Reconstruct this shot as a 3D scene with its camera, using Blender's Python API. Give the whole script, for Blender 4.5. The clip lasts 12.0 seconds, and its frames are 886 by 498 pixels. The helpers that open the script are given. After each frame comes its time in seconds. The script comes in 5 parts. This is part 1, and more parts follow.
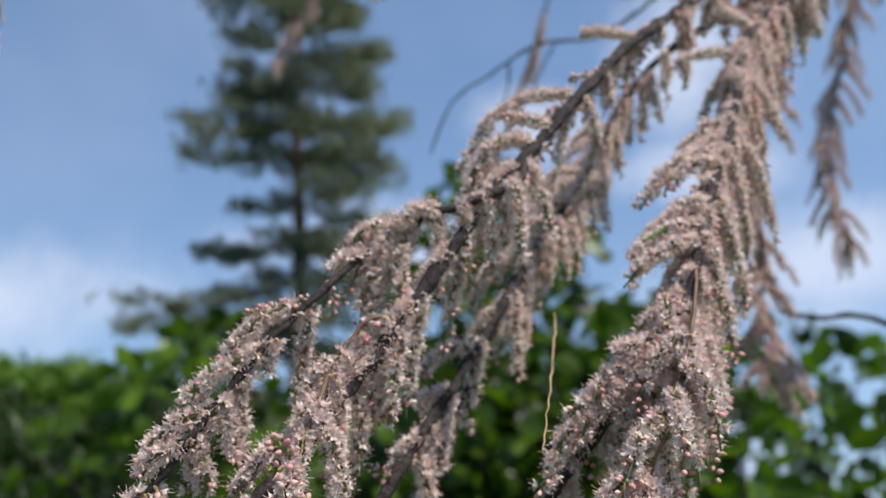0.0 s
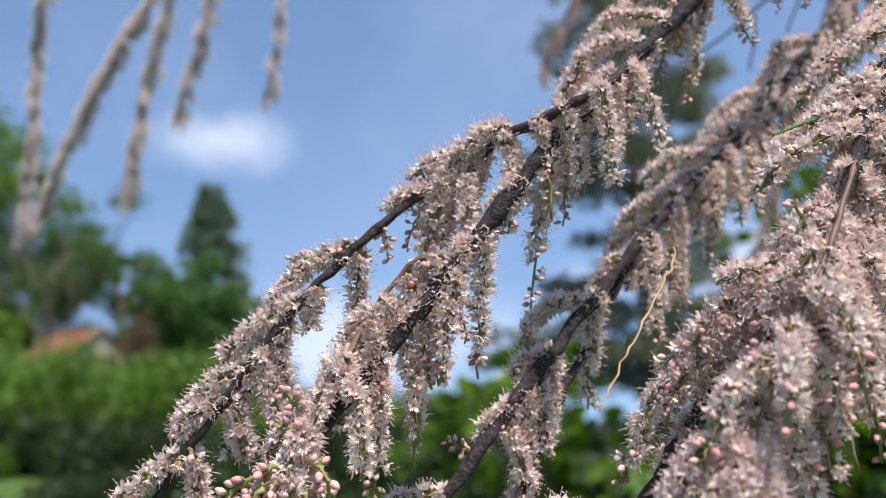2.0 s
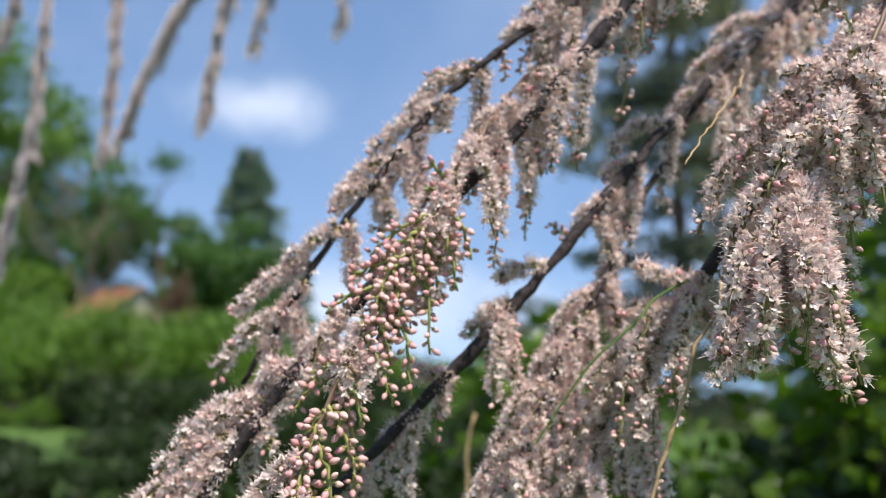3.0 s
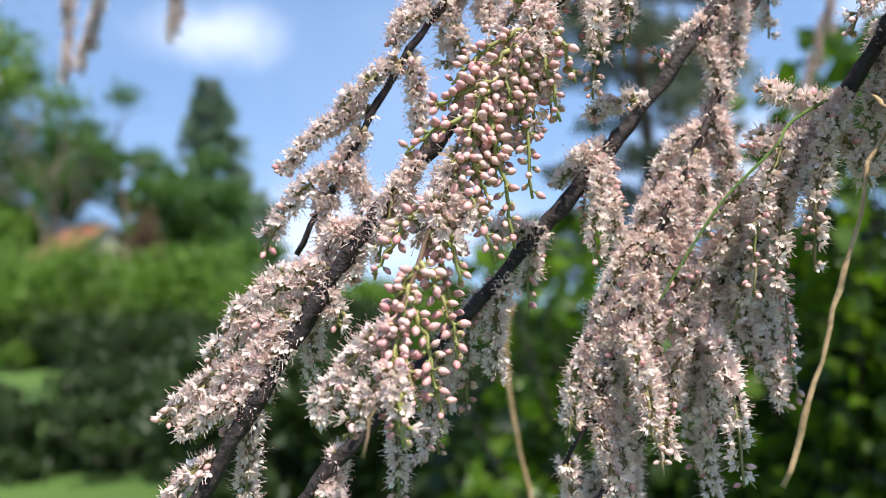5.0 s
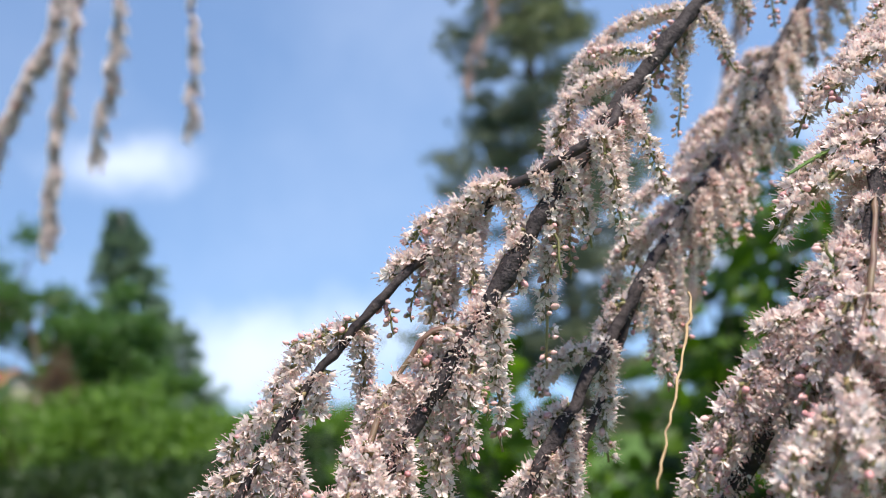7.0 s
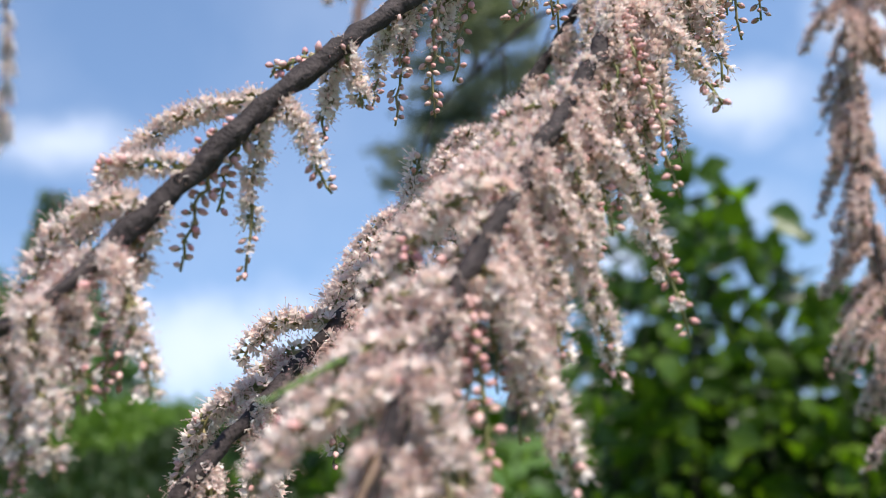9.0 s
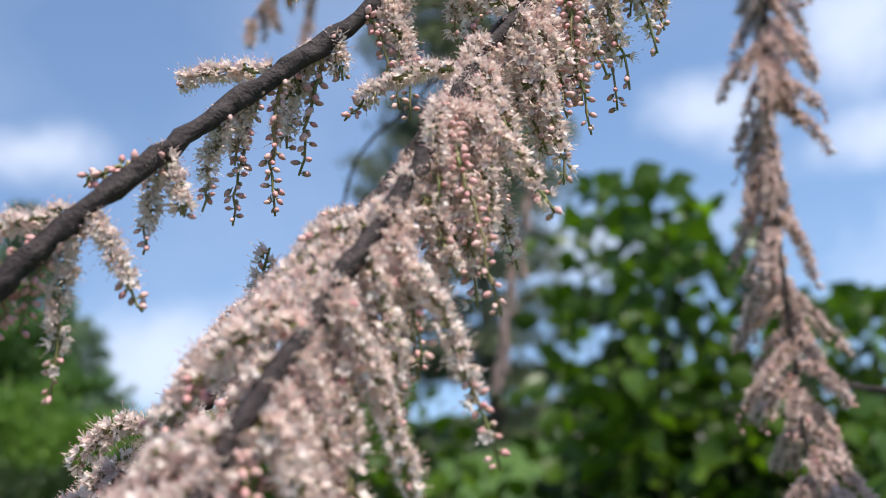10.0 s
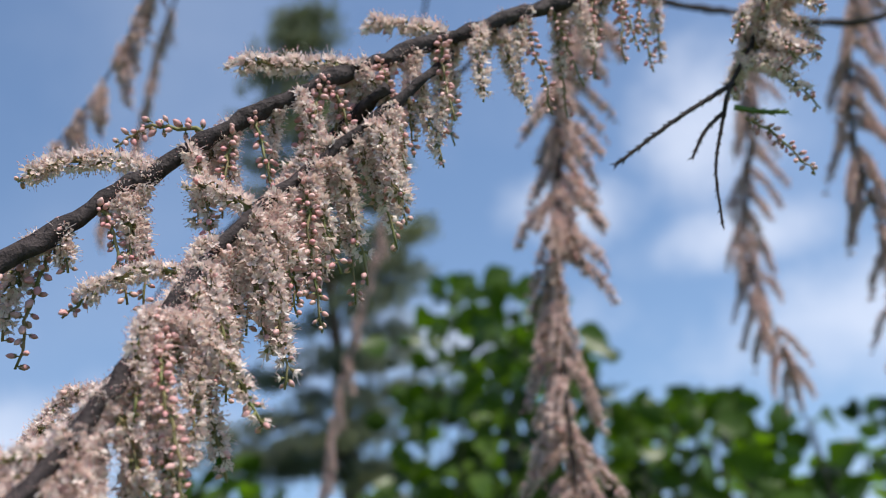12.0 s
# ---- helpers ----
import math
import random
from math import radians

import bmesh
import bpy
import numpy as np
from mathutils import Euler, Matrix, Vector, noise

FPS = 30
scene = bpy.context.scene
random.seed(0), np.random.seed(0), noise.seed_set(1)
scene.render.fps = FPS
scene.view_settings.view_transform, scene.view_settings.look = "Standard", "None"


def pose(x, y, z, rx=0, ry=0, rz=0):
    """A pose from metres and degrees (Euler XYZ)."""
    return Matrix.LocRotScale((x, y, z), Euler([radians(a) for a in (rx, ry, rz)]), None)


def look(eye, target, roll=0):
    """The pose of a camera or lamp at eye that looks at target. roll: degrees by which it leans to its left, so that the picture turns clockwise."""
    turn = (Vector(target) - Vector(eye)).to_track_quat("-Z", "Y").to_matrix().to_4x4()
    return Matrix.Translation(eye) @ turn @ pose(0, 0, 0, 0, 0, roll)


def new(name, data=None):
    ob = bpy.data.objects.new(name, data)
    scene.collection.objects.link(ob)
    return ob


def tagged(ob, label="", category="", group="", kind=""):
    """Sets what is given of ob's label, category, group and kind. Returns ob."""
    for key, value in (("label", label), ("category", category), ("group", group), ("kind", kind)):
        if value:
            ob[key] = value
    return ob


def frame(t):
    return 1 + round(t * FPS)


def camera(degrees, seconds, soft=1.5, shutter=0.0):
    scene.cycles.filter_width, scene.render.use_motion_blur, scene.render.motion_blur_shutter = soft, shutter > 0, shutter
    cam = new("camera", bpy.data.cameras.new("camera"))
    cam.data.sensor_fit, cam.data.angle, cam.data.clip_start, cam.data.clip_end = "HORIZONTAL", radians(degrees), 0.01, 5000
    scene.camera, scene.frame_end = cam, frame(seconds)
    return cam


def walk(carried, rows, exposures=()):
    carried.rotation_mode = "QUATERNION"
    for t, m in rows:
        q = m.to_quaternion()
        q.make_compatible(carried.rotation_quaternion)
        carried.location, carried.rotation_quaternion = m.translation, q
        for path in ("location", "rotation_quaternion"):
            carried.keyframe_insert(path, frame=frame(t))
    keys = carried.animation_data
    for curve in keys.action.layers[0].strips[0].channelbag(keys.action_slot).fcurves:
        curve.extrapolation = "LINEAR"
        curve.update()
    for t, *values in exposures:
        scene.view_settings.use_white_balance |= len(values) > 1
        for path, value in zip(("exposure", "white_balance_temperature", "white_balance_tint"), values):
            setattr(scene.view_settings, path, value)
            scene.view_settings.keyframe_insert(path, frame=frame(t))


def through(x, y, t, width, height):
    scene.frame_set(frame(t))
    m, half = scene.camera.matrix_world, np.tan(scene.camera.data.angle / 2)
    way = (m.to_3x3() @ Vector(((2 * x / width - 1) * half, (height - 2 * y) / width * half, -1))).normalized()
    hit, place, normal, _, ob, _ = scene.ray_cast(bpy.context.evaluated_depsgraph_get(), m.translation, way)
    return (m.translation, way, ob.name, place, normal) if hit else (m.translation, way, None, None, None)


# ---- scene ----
cam = camera(54.0, 12.0, soft=1.0)
cam.data.dof.use_dof = True
cam.data.dof.focus_distance = 0.163
cam.data.dof.aperture_fstop = 15.0
PATH = [
    (0, (0.002, -0.001, 1.602), (0.005, 1.993, 1.76), -0.6),
    (0.5, (0.044, 0.007, 1.598), (-0.446, 1.939, 1.768), -2.7),
    (1, (0.06, 0.032, 1.585), (-0.672, 1.883, 1.778), -1.8),
    (1.5, (0.059, 0.052, 1.587), (-0.692, 1.887, 1.853), -3.4),
    (2, (0.055, 0.046, 1.582), (-0.705, 1.878, 1.836), -2.3),
    (2.5, (0.052, 0.022, 1.554), (-0.752, 1.841, 1.766), -0.5),
    (3, (0.052, 0.004, 1.539), (-0.785, 1.81, 1.728), -0.4),
    (3.5, (0.059, -0.003, 1.526), (-0.798, 1.797, 1.691), -0.9),
    (3.7, (0.06, -0.006, 1.526), (-0.801, 1.794, 1.672), -1.9),
    (5.3, (0.01, 0.036, 1.525), (-0.74, 1.89, 1.529), -4.0),
    (5.5, (0.01, 0.043, 1.528), (-0.714, 1.907, 1.548), -4.6),
    (6, (0.024, 0.052, 1.546), (-0.669, 1.925, 1.657), -5.0),
    (6.1, (0.027, 0.052, 1.551), (-0.682, 1.916, 1.697), -5.2),
    (6.5, (0.04, 0.051, 1.576), (-0.699, 1.896, 1.791), -5.7),
    (6.7, (0.036, 0.046, 1.588), (-0.642, 1.912, 1.828), -6.6),
    (8.3, (0.073, 0.102, 1.612), (-0.374, 2.041, 1.816), -9.0),
    (8.5, (0.081, 0.112, 1.619), (-0.368, 2.049, 1.836), -7.3),
    (9, (0.097, 0.122, 1.625), (-0.374, 2.055, 1.832), -6.9),
    (9.5, (0.112, 0.126, 1.634), (-0.343, 2.060, 1.856), -7.0),
    (10, (0.122, 0.131, 1.639), (-0.295, 2.075, 1.861), -7.3),
    (10.5, (0.132, 0.134, 1.642), (-0.241, 2.087, 1.865), -7.4),
    (11, (0.14, 0.137, 1.643), (-0.146, 2.104, 1.869), -6.9),
    (11.5, (0.151, 0.139, 1.649), (0.005, 2.114, 1.929), -5.6),
    (12, (0.149, 0.13, 1.655), (0.072, 2.091, 2.044), -7.4),
]
walk(cam, [(t, look(eye, target, roll)) for t, eye, target, roll in PATH],
     [(0.0, 0.18), (1.0, 0.33), (2.5, 0.51), (3.7, 0.57), (5.5, 0.86), (6.5, 0.81), (8.3, 0.61), (9.0, 0.61), (10.5, 0.39), (12.0, 0.24)])

# ---- light ----
SUN = Vector((0.38, -0.22, 0.90)).normalized()      # towards the sun
world = bpy.data.worlds.new("world")
scene.world = world
world.use_nodes = True
wn, wl = world.node_tree.nodes, world.node_tree.links
wn.clear()


def wnode(kind, **values):
    n = wn.new(kind)
    for key, value in values.items():
        n.inputs[key].default_value = value
    return n


sky = wn.new("ShaderNodeTexSky")
sky.sky_type, sky.sun_disc = "NISHITA", False
sky.sun_elevation = math.asin(SUN.z)
sky.sun_rotation = math.atan2(SUN.x, SUN.y)
sky.air_density, sky.dust_density, sky.ozone_density = 1.0, 0.2, 2.4
coord = wn.new("ShaderNodeTexCoord")
lift = wn.new("ShaderNodeVectorMath")
lift.operation = "MULTIPLY_ADD"
lift.inputs[1].default_value, lift.inputs[2].default_value = (1.0, 1.0, 0.75), (0.0, 0.0, 0.27)
wl.new(coord.outputs["Generated"], lift.inputs[0])
level = wn.new("ShaderNodeVectorMath")
level.operation = "NORMALIZE"
wl.new(lift.outputs[0], level.inputs[0])
wl.new(level.outputs[0], sky.inputs["Vector"])
grain = wnode("ShaderNodeTexNoise", Scale=7.0, Detail=7.0, Roughness=0.6)
wl.new(coord.outputs["Generated"], grain.inputs["Vector"])
veil = wnode("ShaderNodeTexNoise", Scale=2.2, Detail=5.0, Roughness=0.55)
wl.new(coord.outputs["Generated"], veil.inputs["Vector"])


def wmath(op, a, b=None, c=None):
    n = wn.new("ShaderNodeMath")
    n.operation = op
    for slot, value in enumerate((a, b, c)):
        if value is None:
            continue
        if isinstance(value, (int, float)):
            n.inputs[slot].default_value = value
        else:
            wl.new(value, n.inputs[slot])
    return n.outputs[0]


def cloud(azimuth, elevation, wide, high):
    """How deep a direction lies inside one soft cloud, 0 to 1."""
    a, e = radians(azimuth), radians(elevation)
    centre = Vector((math.sin(a) * math.cos(e), math.cos(a) * math.cos(e), math.sin(e)))
    side = Vector((math.cos(a), -math.sin(a), 0))
    up = side.cross(centre)
    off = wn.new("ShaderNodeVectorMath")
    off.operation = "SUBTRACT"
    wl.new(coord.outputs["Generated"], off.inputs[0])
    off.inputs[1].default_value = centre
    parts = []
    for axis, size in ((side, wide), (up, high)):
        dot = wn.new("ShaderNodeVectorMath")
        dot.operation = "DOT_PRODUCT"
        wl.new(off.outputs[0], dot.inputs[0])
        dot.inputs[1].default_value = axis / math.sin(radians(size))
        parts.append(wmath("POWER", wmath("ABSOLUTE", dot.outputs["Value"]), 2.0))
    far = wmath("SQRT", wmath("ADD", *parts))
    ragged = wmath("ADD", far, wmath("MULTIPLY", wmath("SUBTRACT", grain.outputs["Fac"], 0.5), 2.2))
    n = wn.new("ShaderNodeMapRange")
    n.interpolation_type = "SMOOTHSTEP"
    wl.new(ragged, n.inputs["Value"])
    n.inputs["From Min"].default_value, n.inputs["From Max"].default_value = 1.35, 0.1
    return n.outputs["Result"]


cover = None
for puff in ((-37.0, 14.5, 5.0, 1.9), (-28.0, 1.5, 13.0, 3.6), (-4.0, 5.0, 11.0, 2.6), (15.5, 16.0, 5.5, 4.5), (7.0, 12.5, 4.5, 2.5),
             (24.0, 3.0, 12.0, 4.0), (17.0, 9.0, 6.0, 2.2), (70.0, 10.0, 20.0, 5.0), (130.0, 8.0, 25.0, 6.0), (-110.0, 9.0, 24.0, 5.0), (-170.0, 12.0, 20.0, 6.0)):
    value = cloud(*puff)
    cover = value if cover is None else wmath("MAXIMUM", cover, value)
thin = wmath("MULTIPLY", wmath("MAXIMUM", wmath("SUBTRACT", veil.outputs["Fac"], 0.44), 0.0), 0.55)
cover = wmath("MINIMUM", wmath("ADD", wmath("MULTIPLY", cover, 0.62), thin), 0.85)
mix = wn.new("ShaderNodeMix")
mix.data_type = "RGBA"
wl.new(cover, mix.inputs["Factor"])
wl.new(sky.outputs["Color"], mix.inputs["A"])
mix.inputs["B"].default_value = (5.2, 5.6, 6.6, 1)
back = wnode("ShaderNodeBackground", Strength=0.14)
wl.new(mix.outputs["Result"], back.inputs["Color"])
wl.new(back.outputs[0], wn.new("ShaderNodeOutputWorld").inputs["Surface"])

sun = new("sun", bpy.data.lights.new("sun", "SUN"))
sun.data.energy, sun.data.angle, sun.data.color = 5.0, radians(0.6), (1.0, 0.94, 0.86)
sun.matrix_world = look((0, 0, 30), Vector((0, 0, 30)) - SUN)


# ---- materials ----
def material(name, colour, rough=0.6, second=None, island=0.0, scale=0.0, bump=0.0, through=None, spec=0.4, detail=5.0, fine=0.0, skew=0.0):
    """A surface of two tones. island: how far loose pieces differ; scale: size of the mottling; through: light that passes; skew: above 1 the second tone is rarer."""
    m = bpy.data.materials.new(name)
    m.use_nodes = True
    nt = m.node_tree
    nd, ln = nt.nodes, nt.links
    bsdf = nd["Principled BSDF"]
    bsdf.inputs["Roughness"].default_value = rough
    bsdf.inputs["Specular IOR Level"].default_value = spec
    second = second or tuple(0.75 * c for c in colour)
    blend = nd.new("ShaderNodeMix")
    blend.data_type = "RGBA"
    blend.inputs["A"].default_value, blend.inputs["B"].default_value = (*colour, 1), (*second, 1)
    factor = None
    if scale:
        where = nd.new("ShaderNodeTexCoord")
        tex = nd.new("ShaderNodeTexNoise")
        tex.inputs["Scale"].default_value, tex.inputs["Detail"].default_value = scale, detail
        ln.new(where.outputs["Object"], tex.inputs["Vector"])
        ramp = nd.new("ShaderNodeMapRange")
        ramp.inputs["From Min"].default_value, ramp.inputs["From Max"].default_value = 0.32, 0.68
        ln.new(tex.outputs["Fac"], ramp.inputs["Value"])
        factor = ramp.outputs["Result"]
        if fine:
            tex2 = nd.new("ShaderNodeTexNoise")
            tex2.inputs["Scale"].default_value, tex2.inputs["Detail"].default_value = fine, 3.0
            ln.new(where.outputs["Object"], tex2.inputs["Vector"])
            both = nd.new("ShaderNodeMath")
            both.operation = "MULTIPLY_ADD"
            ln.new(tex2.outputs["Fac"], both.inputs[0])
            both.inputs[1].default_value = 0.6
            less = nd.new("ShaderNodeMath")
            less.operation = "MULTIPLY_ADD"
            ln.new(factor, less.inputs[0])
            less.inputs[1].default_value, less.inputs[2].default_value = 0.7, -0.15
            ln.new(less.outputs[0], both.inputs[2])
            factor = both.outputs[0]
        if bump:
            b = nd.new("ShaderNodeBump")
            b.inputs["Strength"].default_value, b.inputs["Distance"].default_value = 0.8, bump
            ln.new(factor, b.inputs["Height"])
            ln.new(b.outputs["Normal"], bsdf.inputs["Normal"])
    if island:
        geo = nd.new("ShaderNodeNewGeometry")
        if factor is None:
            factor = geo.outputs["Random Per Island"]
        else:
            mixer = nd.new("ShaderNodeMix")
            mixer.inputs["Factor"].default_value = island
            ln.new(factor, mixer.inputs["A"])
            ln.new(geo.outputs["Random Per Island"], mixer.inputs["B"])
            factor = mixer.outputs["Result"]
    if skew and factor is not None:
        rare = nd.new("ShaderNodeMath")
        rare.operation = "POWER"
        ln.new(factor, rare.inputs[0])
        rare.inputs[1].default_value = skew
        factor = rare.outputs[0]
    if factor is not None:
        ln.new(factor, blend.inputs["Factor"])
    else:
        blend.inputs["Factor"].default_value = 0.0
    ln.new(blend.outputs["Result"], bsdf.inputs["Base Color"])
    if through:
        tr = nd.new("ShaderNodeBsdfTranslucent")
        tint = nd.new("ShaderNodeMix")
        tint.data_type, tint.blend_type = "RGBA", "MULTIPLY"
        tint.inputs["Factor"].default_value = 1.0
        ln.new(blend.outputs["Result"], tint.inputs["A"])
        tint.inputs["B"].default_value = (*through[1], 1)
        ln.new(tint.outputs["Result"], tr.inputs["Color"])
        sh = nd.new("ShaderNodeMixShader")
        sh.inputs["Fac"].default_value = through[0]
        ln.new(bsdf.outputs[0], sh.inputs[1])
        ln.new(tr.outputs[0], sh.inputs[2])
        ln.new(sh.outputs[0], nd["Material Output"].inputs["Surface"])
    return m


PETAL_DEEP = material("petal_deep", (0.92, 0.86, 0.83), 0.55, (0.82, 0.71, 0.69), island=1.0, through=(0.5, (1.0, 0.95, 0.95)))
# darker, browner copy of the petal: shade on the back branches put into the colour
PETAL_SHADED = material("petal_shaded", (0.80, 0.645, 0.585), 0.55, (0.68, 0.49, 0.45), island=1.0, through=(0.35, (1.0, 0.9, 0.86)))
PETAL = material("petal", (0.91, 0.83, 0.78), 0.5, (0.76, 0.57, 0.515), island=1.0, through=(0.40, (1.0, 0.96, 0.94)))
BUD = material("bud", (0.60, 0.26, 0.26), 0.48, (0.76, 0.50, 0.45), island=1.0, through=(0.15, (1.0, 0.8, 0.75)))
GREEN_RACHIS = material("green_rachis", (0.20, 0.25, 0.06), 0.55, (0.32, 0.27, 0.10), scale=160)
RACHIS = material("rachis", (0.15, 0.17, 0.05), 0.55, (0.26, 0.19, 0.10), scale=160)
STEM = material("flowering_stem", (0.12, 0.055, 0.045), 0.55, (0.17, 0.12, 0.06), scale=220, bump=0.0002)
BARK = material("bark", (0.014, 0.010, 0.011), 0.75, (0.062, 0.048, 0.047), scale=420, bump=0.0008, fine=1600, spec=0.2)
TWIG = material("young_bark", (0.022, 0.016, 0.018), 0.65, (0.055, 0.040, 0.036), scale=600, bump=0.0003, spec=0.2)
SHOOT = material("green_shoot", (0.07, 0.14, 0.024), 0.5, (0.14, 0.21, 0.05), island=1.0, through=(0.2, (1.1, 1.2, 0.6)))
STRAW = material("dry_straw", (0.42, 0.29, 0.15), 0.6, (0.28, 0.18, 0.09), scale=300, bump=0.0003)
OLDBARK = material("old_bark", (0.10, 0.075, 0.055), 0.85, (0.20, 0.15, 0.11), scale=9, bump=0.02, fine=40)
# near-black tone paints in the bush's inner shade, rare bright tone its sunlit leaves
LEAF = material("broad_leaf_lit_and_shaded", (0.007, 0.020, 0.005), 0.38, (0.150, 0.260, 0.016), island=0.9, scale=25, through=(0.40, (1.8, 2.0, 0.55)), spec=0.4, skew=2.1)
LEAF_DARK = material("hedge_leaf", (0.010, 0.023, 0.005), 0.5, (0.034, 0.063, 0.010), island=0.6, scale=3, through=(0.3, (1.4, 1.6, 0.6)))
LEAF_TREE = material("tree_leaf", (0.040, 0.095, 0.022), 0.5, (0.085, 0.165, 0.035), island=0.9, scale=1.2, through=(0.35, (1.4, 1.6, 0.6)))
LEAF_LIGHT = material("light_leaf", (0.060, 0.125, 0.016), 0.5, (0.150, 0.250, 0.032), island=0.6, scale=2.2, through=(0.35, (1.3, 1.5, 0.6)))
# grey-blue first tone has the haze of distance mixed into the needle colour
NEEDLE = material("hazy_pine_needles", (0.105, 0.135, 0.120), 0.5, (0.22, 0.23, 0.10), island=0.25, scale=0.5, through=(0.12, (1.2, 1.3, 0.7)))
# both tones lightened and blued: distance haze painted into the conifer
NEEDLE_DARK = material("hazy_spruce_needles", (0.115, 0.175, 0.130), 0.6, (0.19, 0.26, 0.16), island=0.5, scale=0.6, through=(0.2, (1.2, 1.3, 0.9)))
PINEBARK = material("pine_bark", (0.075, 0.055, 0.045), 0.9, (0.16, 0.10, 0.07), scale=5, bump=0.03, fine=22)
GRASS = material("lawn", (0.036, 0.080, 0.012), 0.8, (0.068, 0.128, 0.020), scale=0.35, bump=0.03, fine=9.0)
WALL = material("render_wall", (0.55, 0.46, 0.36), 0.85, (0.46, 0.38, 0.30), scale=1.5, bump=0.004, fine=30)
TILE = material("clay_tile", (0.34, 0.13, 0.075), 0.75, (0.24, 0.10, 0.06), island=0.7, scale=2, bump=0.004)
LEAF_COPPER = material("copper_leaf", (0.10, 0.05, 0.035), 0.5, (0.15, 0.10, 0.05), island=0.8, scale=3, through=(0.3, (1.3, 1.0, 0.7)))
GLASS = material("window_pane", (0.03, 0.04, 0.05), 0.08, (0.05, 0.06, 0.07), scale=1, spec=0.6)


# ---- building helpers ----
PLACE = {}


def thing(name, at, label, category, group="", kind=""):
    ob = new(name)
    ob.location = at
    PLACE[ob] = Vector(at)
    return tagged(ob, label, category, group, kind)


def attach(ob, at, parent):
    """Puts ob at a place in the world, under its parent."""
    PLACE[ob] = Vector(at)
    ob.parent = parent
    ob.location = PLACE[ob] - (PLACE[parent] if parent else Vector())
    return ob


def mesh_part(name, verts, tris, mats, slots=None, parent=None, at=(0, 0, 0), smooth=True, label="", kind=""):
    """One mesh object of triangles; verts are world places."""
    me = bpy.data.meshes.new(name)
    v = (np.asarray(verts, float) - np.asarray(at, float)).astype(np.float32)
    f = np.asarray(tris, np.int32)
    me.vertices.add(len(v))
    me.vertices.foreach_set("co", v.ravel())
    me.loops.add(3 * len(f))
    me.loops.foreach_set("vertex_index", f.ravel())
    me.polygons.add(len(f))
    me.polygons.foreach_set("loop_start", np.arange(0, 3 * len(f), 3, dtype=np.int32))
    for m in mats:
        me.materials.append(m)
    if slots is not None:
        me.polygons.foreach_set("material_index", np.asarray(slots, np.int32))
    me.polygons.foreach_set("use_smooth", np.full(len(f), smooth, bool))
    me.update()
    me.validate()
    ob = new(name, me)
    attach(ob, at, parent)
    return tagged(ob, label, kind=kind)


def spline(points, step):
    """A smooth line through the points, with places about step apart."""
    p = np.array(points, float)
    if len(p) < 3:
        n = max(3, int(np.linalg.norm(p[-1] - p[0]) / step))
        return p[0] + np.linspace(0, 1, n)[:, None] * (p[-1] - p[0])
    q = np.vstack([2 * p[0] - p[1], p, 2 * p[-1] - p[-2]])
    out = []
    for i in range(1, len(q) - 2):
        n = max(2, int(np.linalg.norm(q[i + 1] - q[i]) / step))
        t = np.linspace(0, 1, n, endpoint=False)[:, None]
        a, b, c, d = q[i - 1 : i + 3]
        out.append(0.5 * (2 * b + (c - a) * t + (2 * a - 5 * b + 4 * c - d) * t**2 + (3 * b - a - 3 * c + d) * t**3))
    return np.vstack(out + [p[-1:]])


def frames(path):
    """Unit tangents and two normals along a path."""
    t = np.gradient(path, axis=0)
    t /= np.linalg.norm(t, axis=1, keepdims=True) + 1e-12
    ref = np.array([0.31, 0.87, 0.38]) if abs(t[0] @ [0.31, 0.87, 0.38]) < 0.9 else np.array([1.0, 0, 0])
    n = np.zeros_like(path)
    for i in range(len(path)):
        ref = ref - (ref @ t[i]) * t[i]
        ref = ref / (np.linalg.norm(ref) + 1e-12)
        n[i] = ref
    return t, n, np.cross(t, n)


def tube(path, radii, sides=7, rough=0.0, rng=None):
    """Vertices and triangles of a closed tube."""
    t, n, b = frames(path)
    a = np.linspace(0, 2 * np.pi, sides, endpoint=False)
    r = np.asarray(radii, float)[:, None] * np.ones(sides)
    if rough:
        r = r * (1 + rough * rng.standard_normal(r.shape)) * (1 + 0.8 * rough * rng.standard_normal((len(path), 1)))
    v = path[:, None] + r[..., None] * (np.cos(a)[None, :, None] * n[:, None] + np.sin(a)[None, :, None] * b[:, None])
    m = len(path)
    i, j = np.meshgrid(np.arange(m - 1), np.arange(sides), indexing="ij")
    k = (j + 1) % sides
    q0, q1, q2, q3 = i * sides + j, i * sides + k, (i + 1) * sides + k, (i + 1) * sides + j
    f = np.concatenate([np.stack([q0, q1, q2], -1).reshape(-1, 3), np.stack([q0, q2, q3], -1).reshape(-1, 3)])
    ends = []
    for base, way in ((0, -1), ((m - 1) * sides, 1)):
        for j in range(1, sides - 1):
            ends.append((base, base + j, base + j + 1) if way > 0 else (base, base + j + 1, base + j))
    return v.reshape(-1, 3), np.concatenate([f, np.array(ends)])


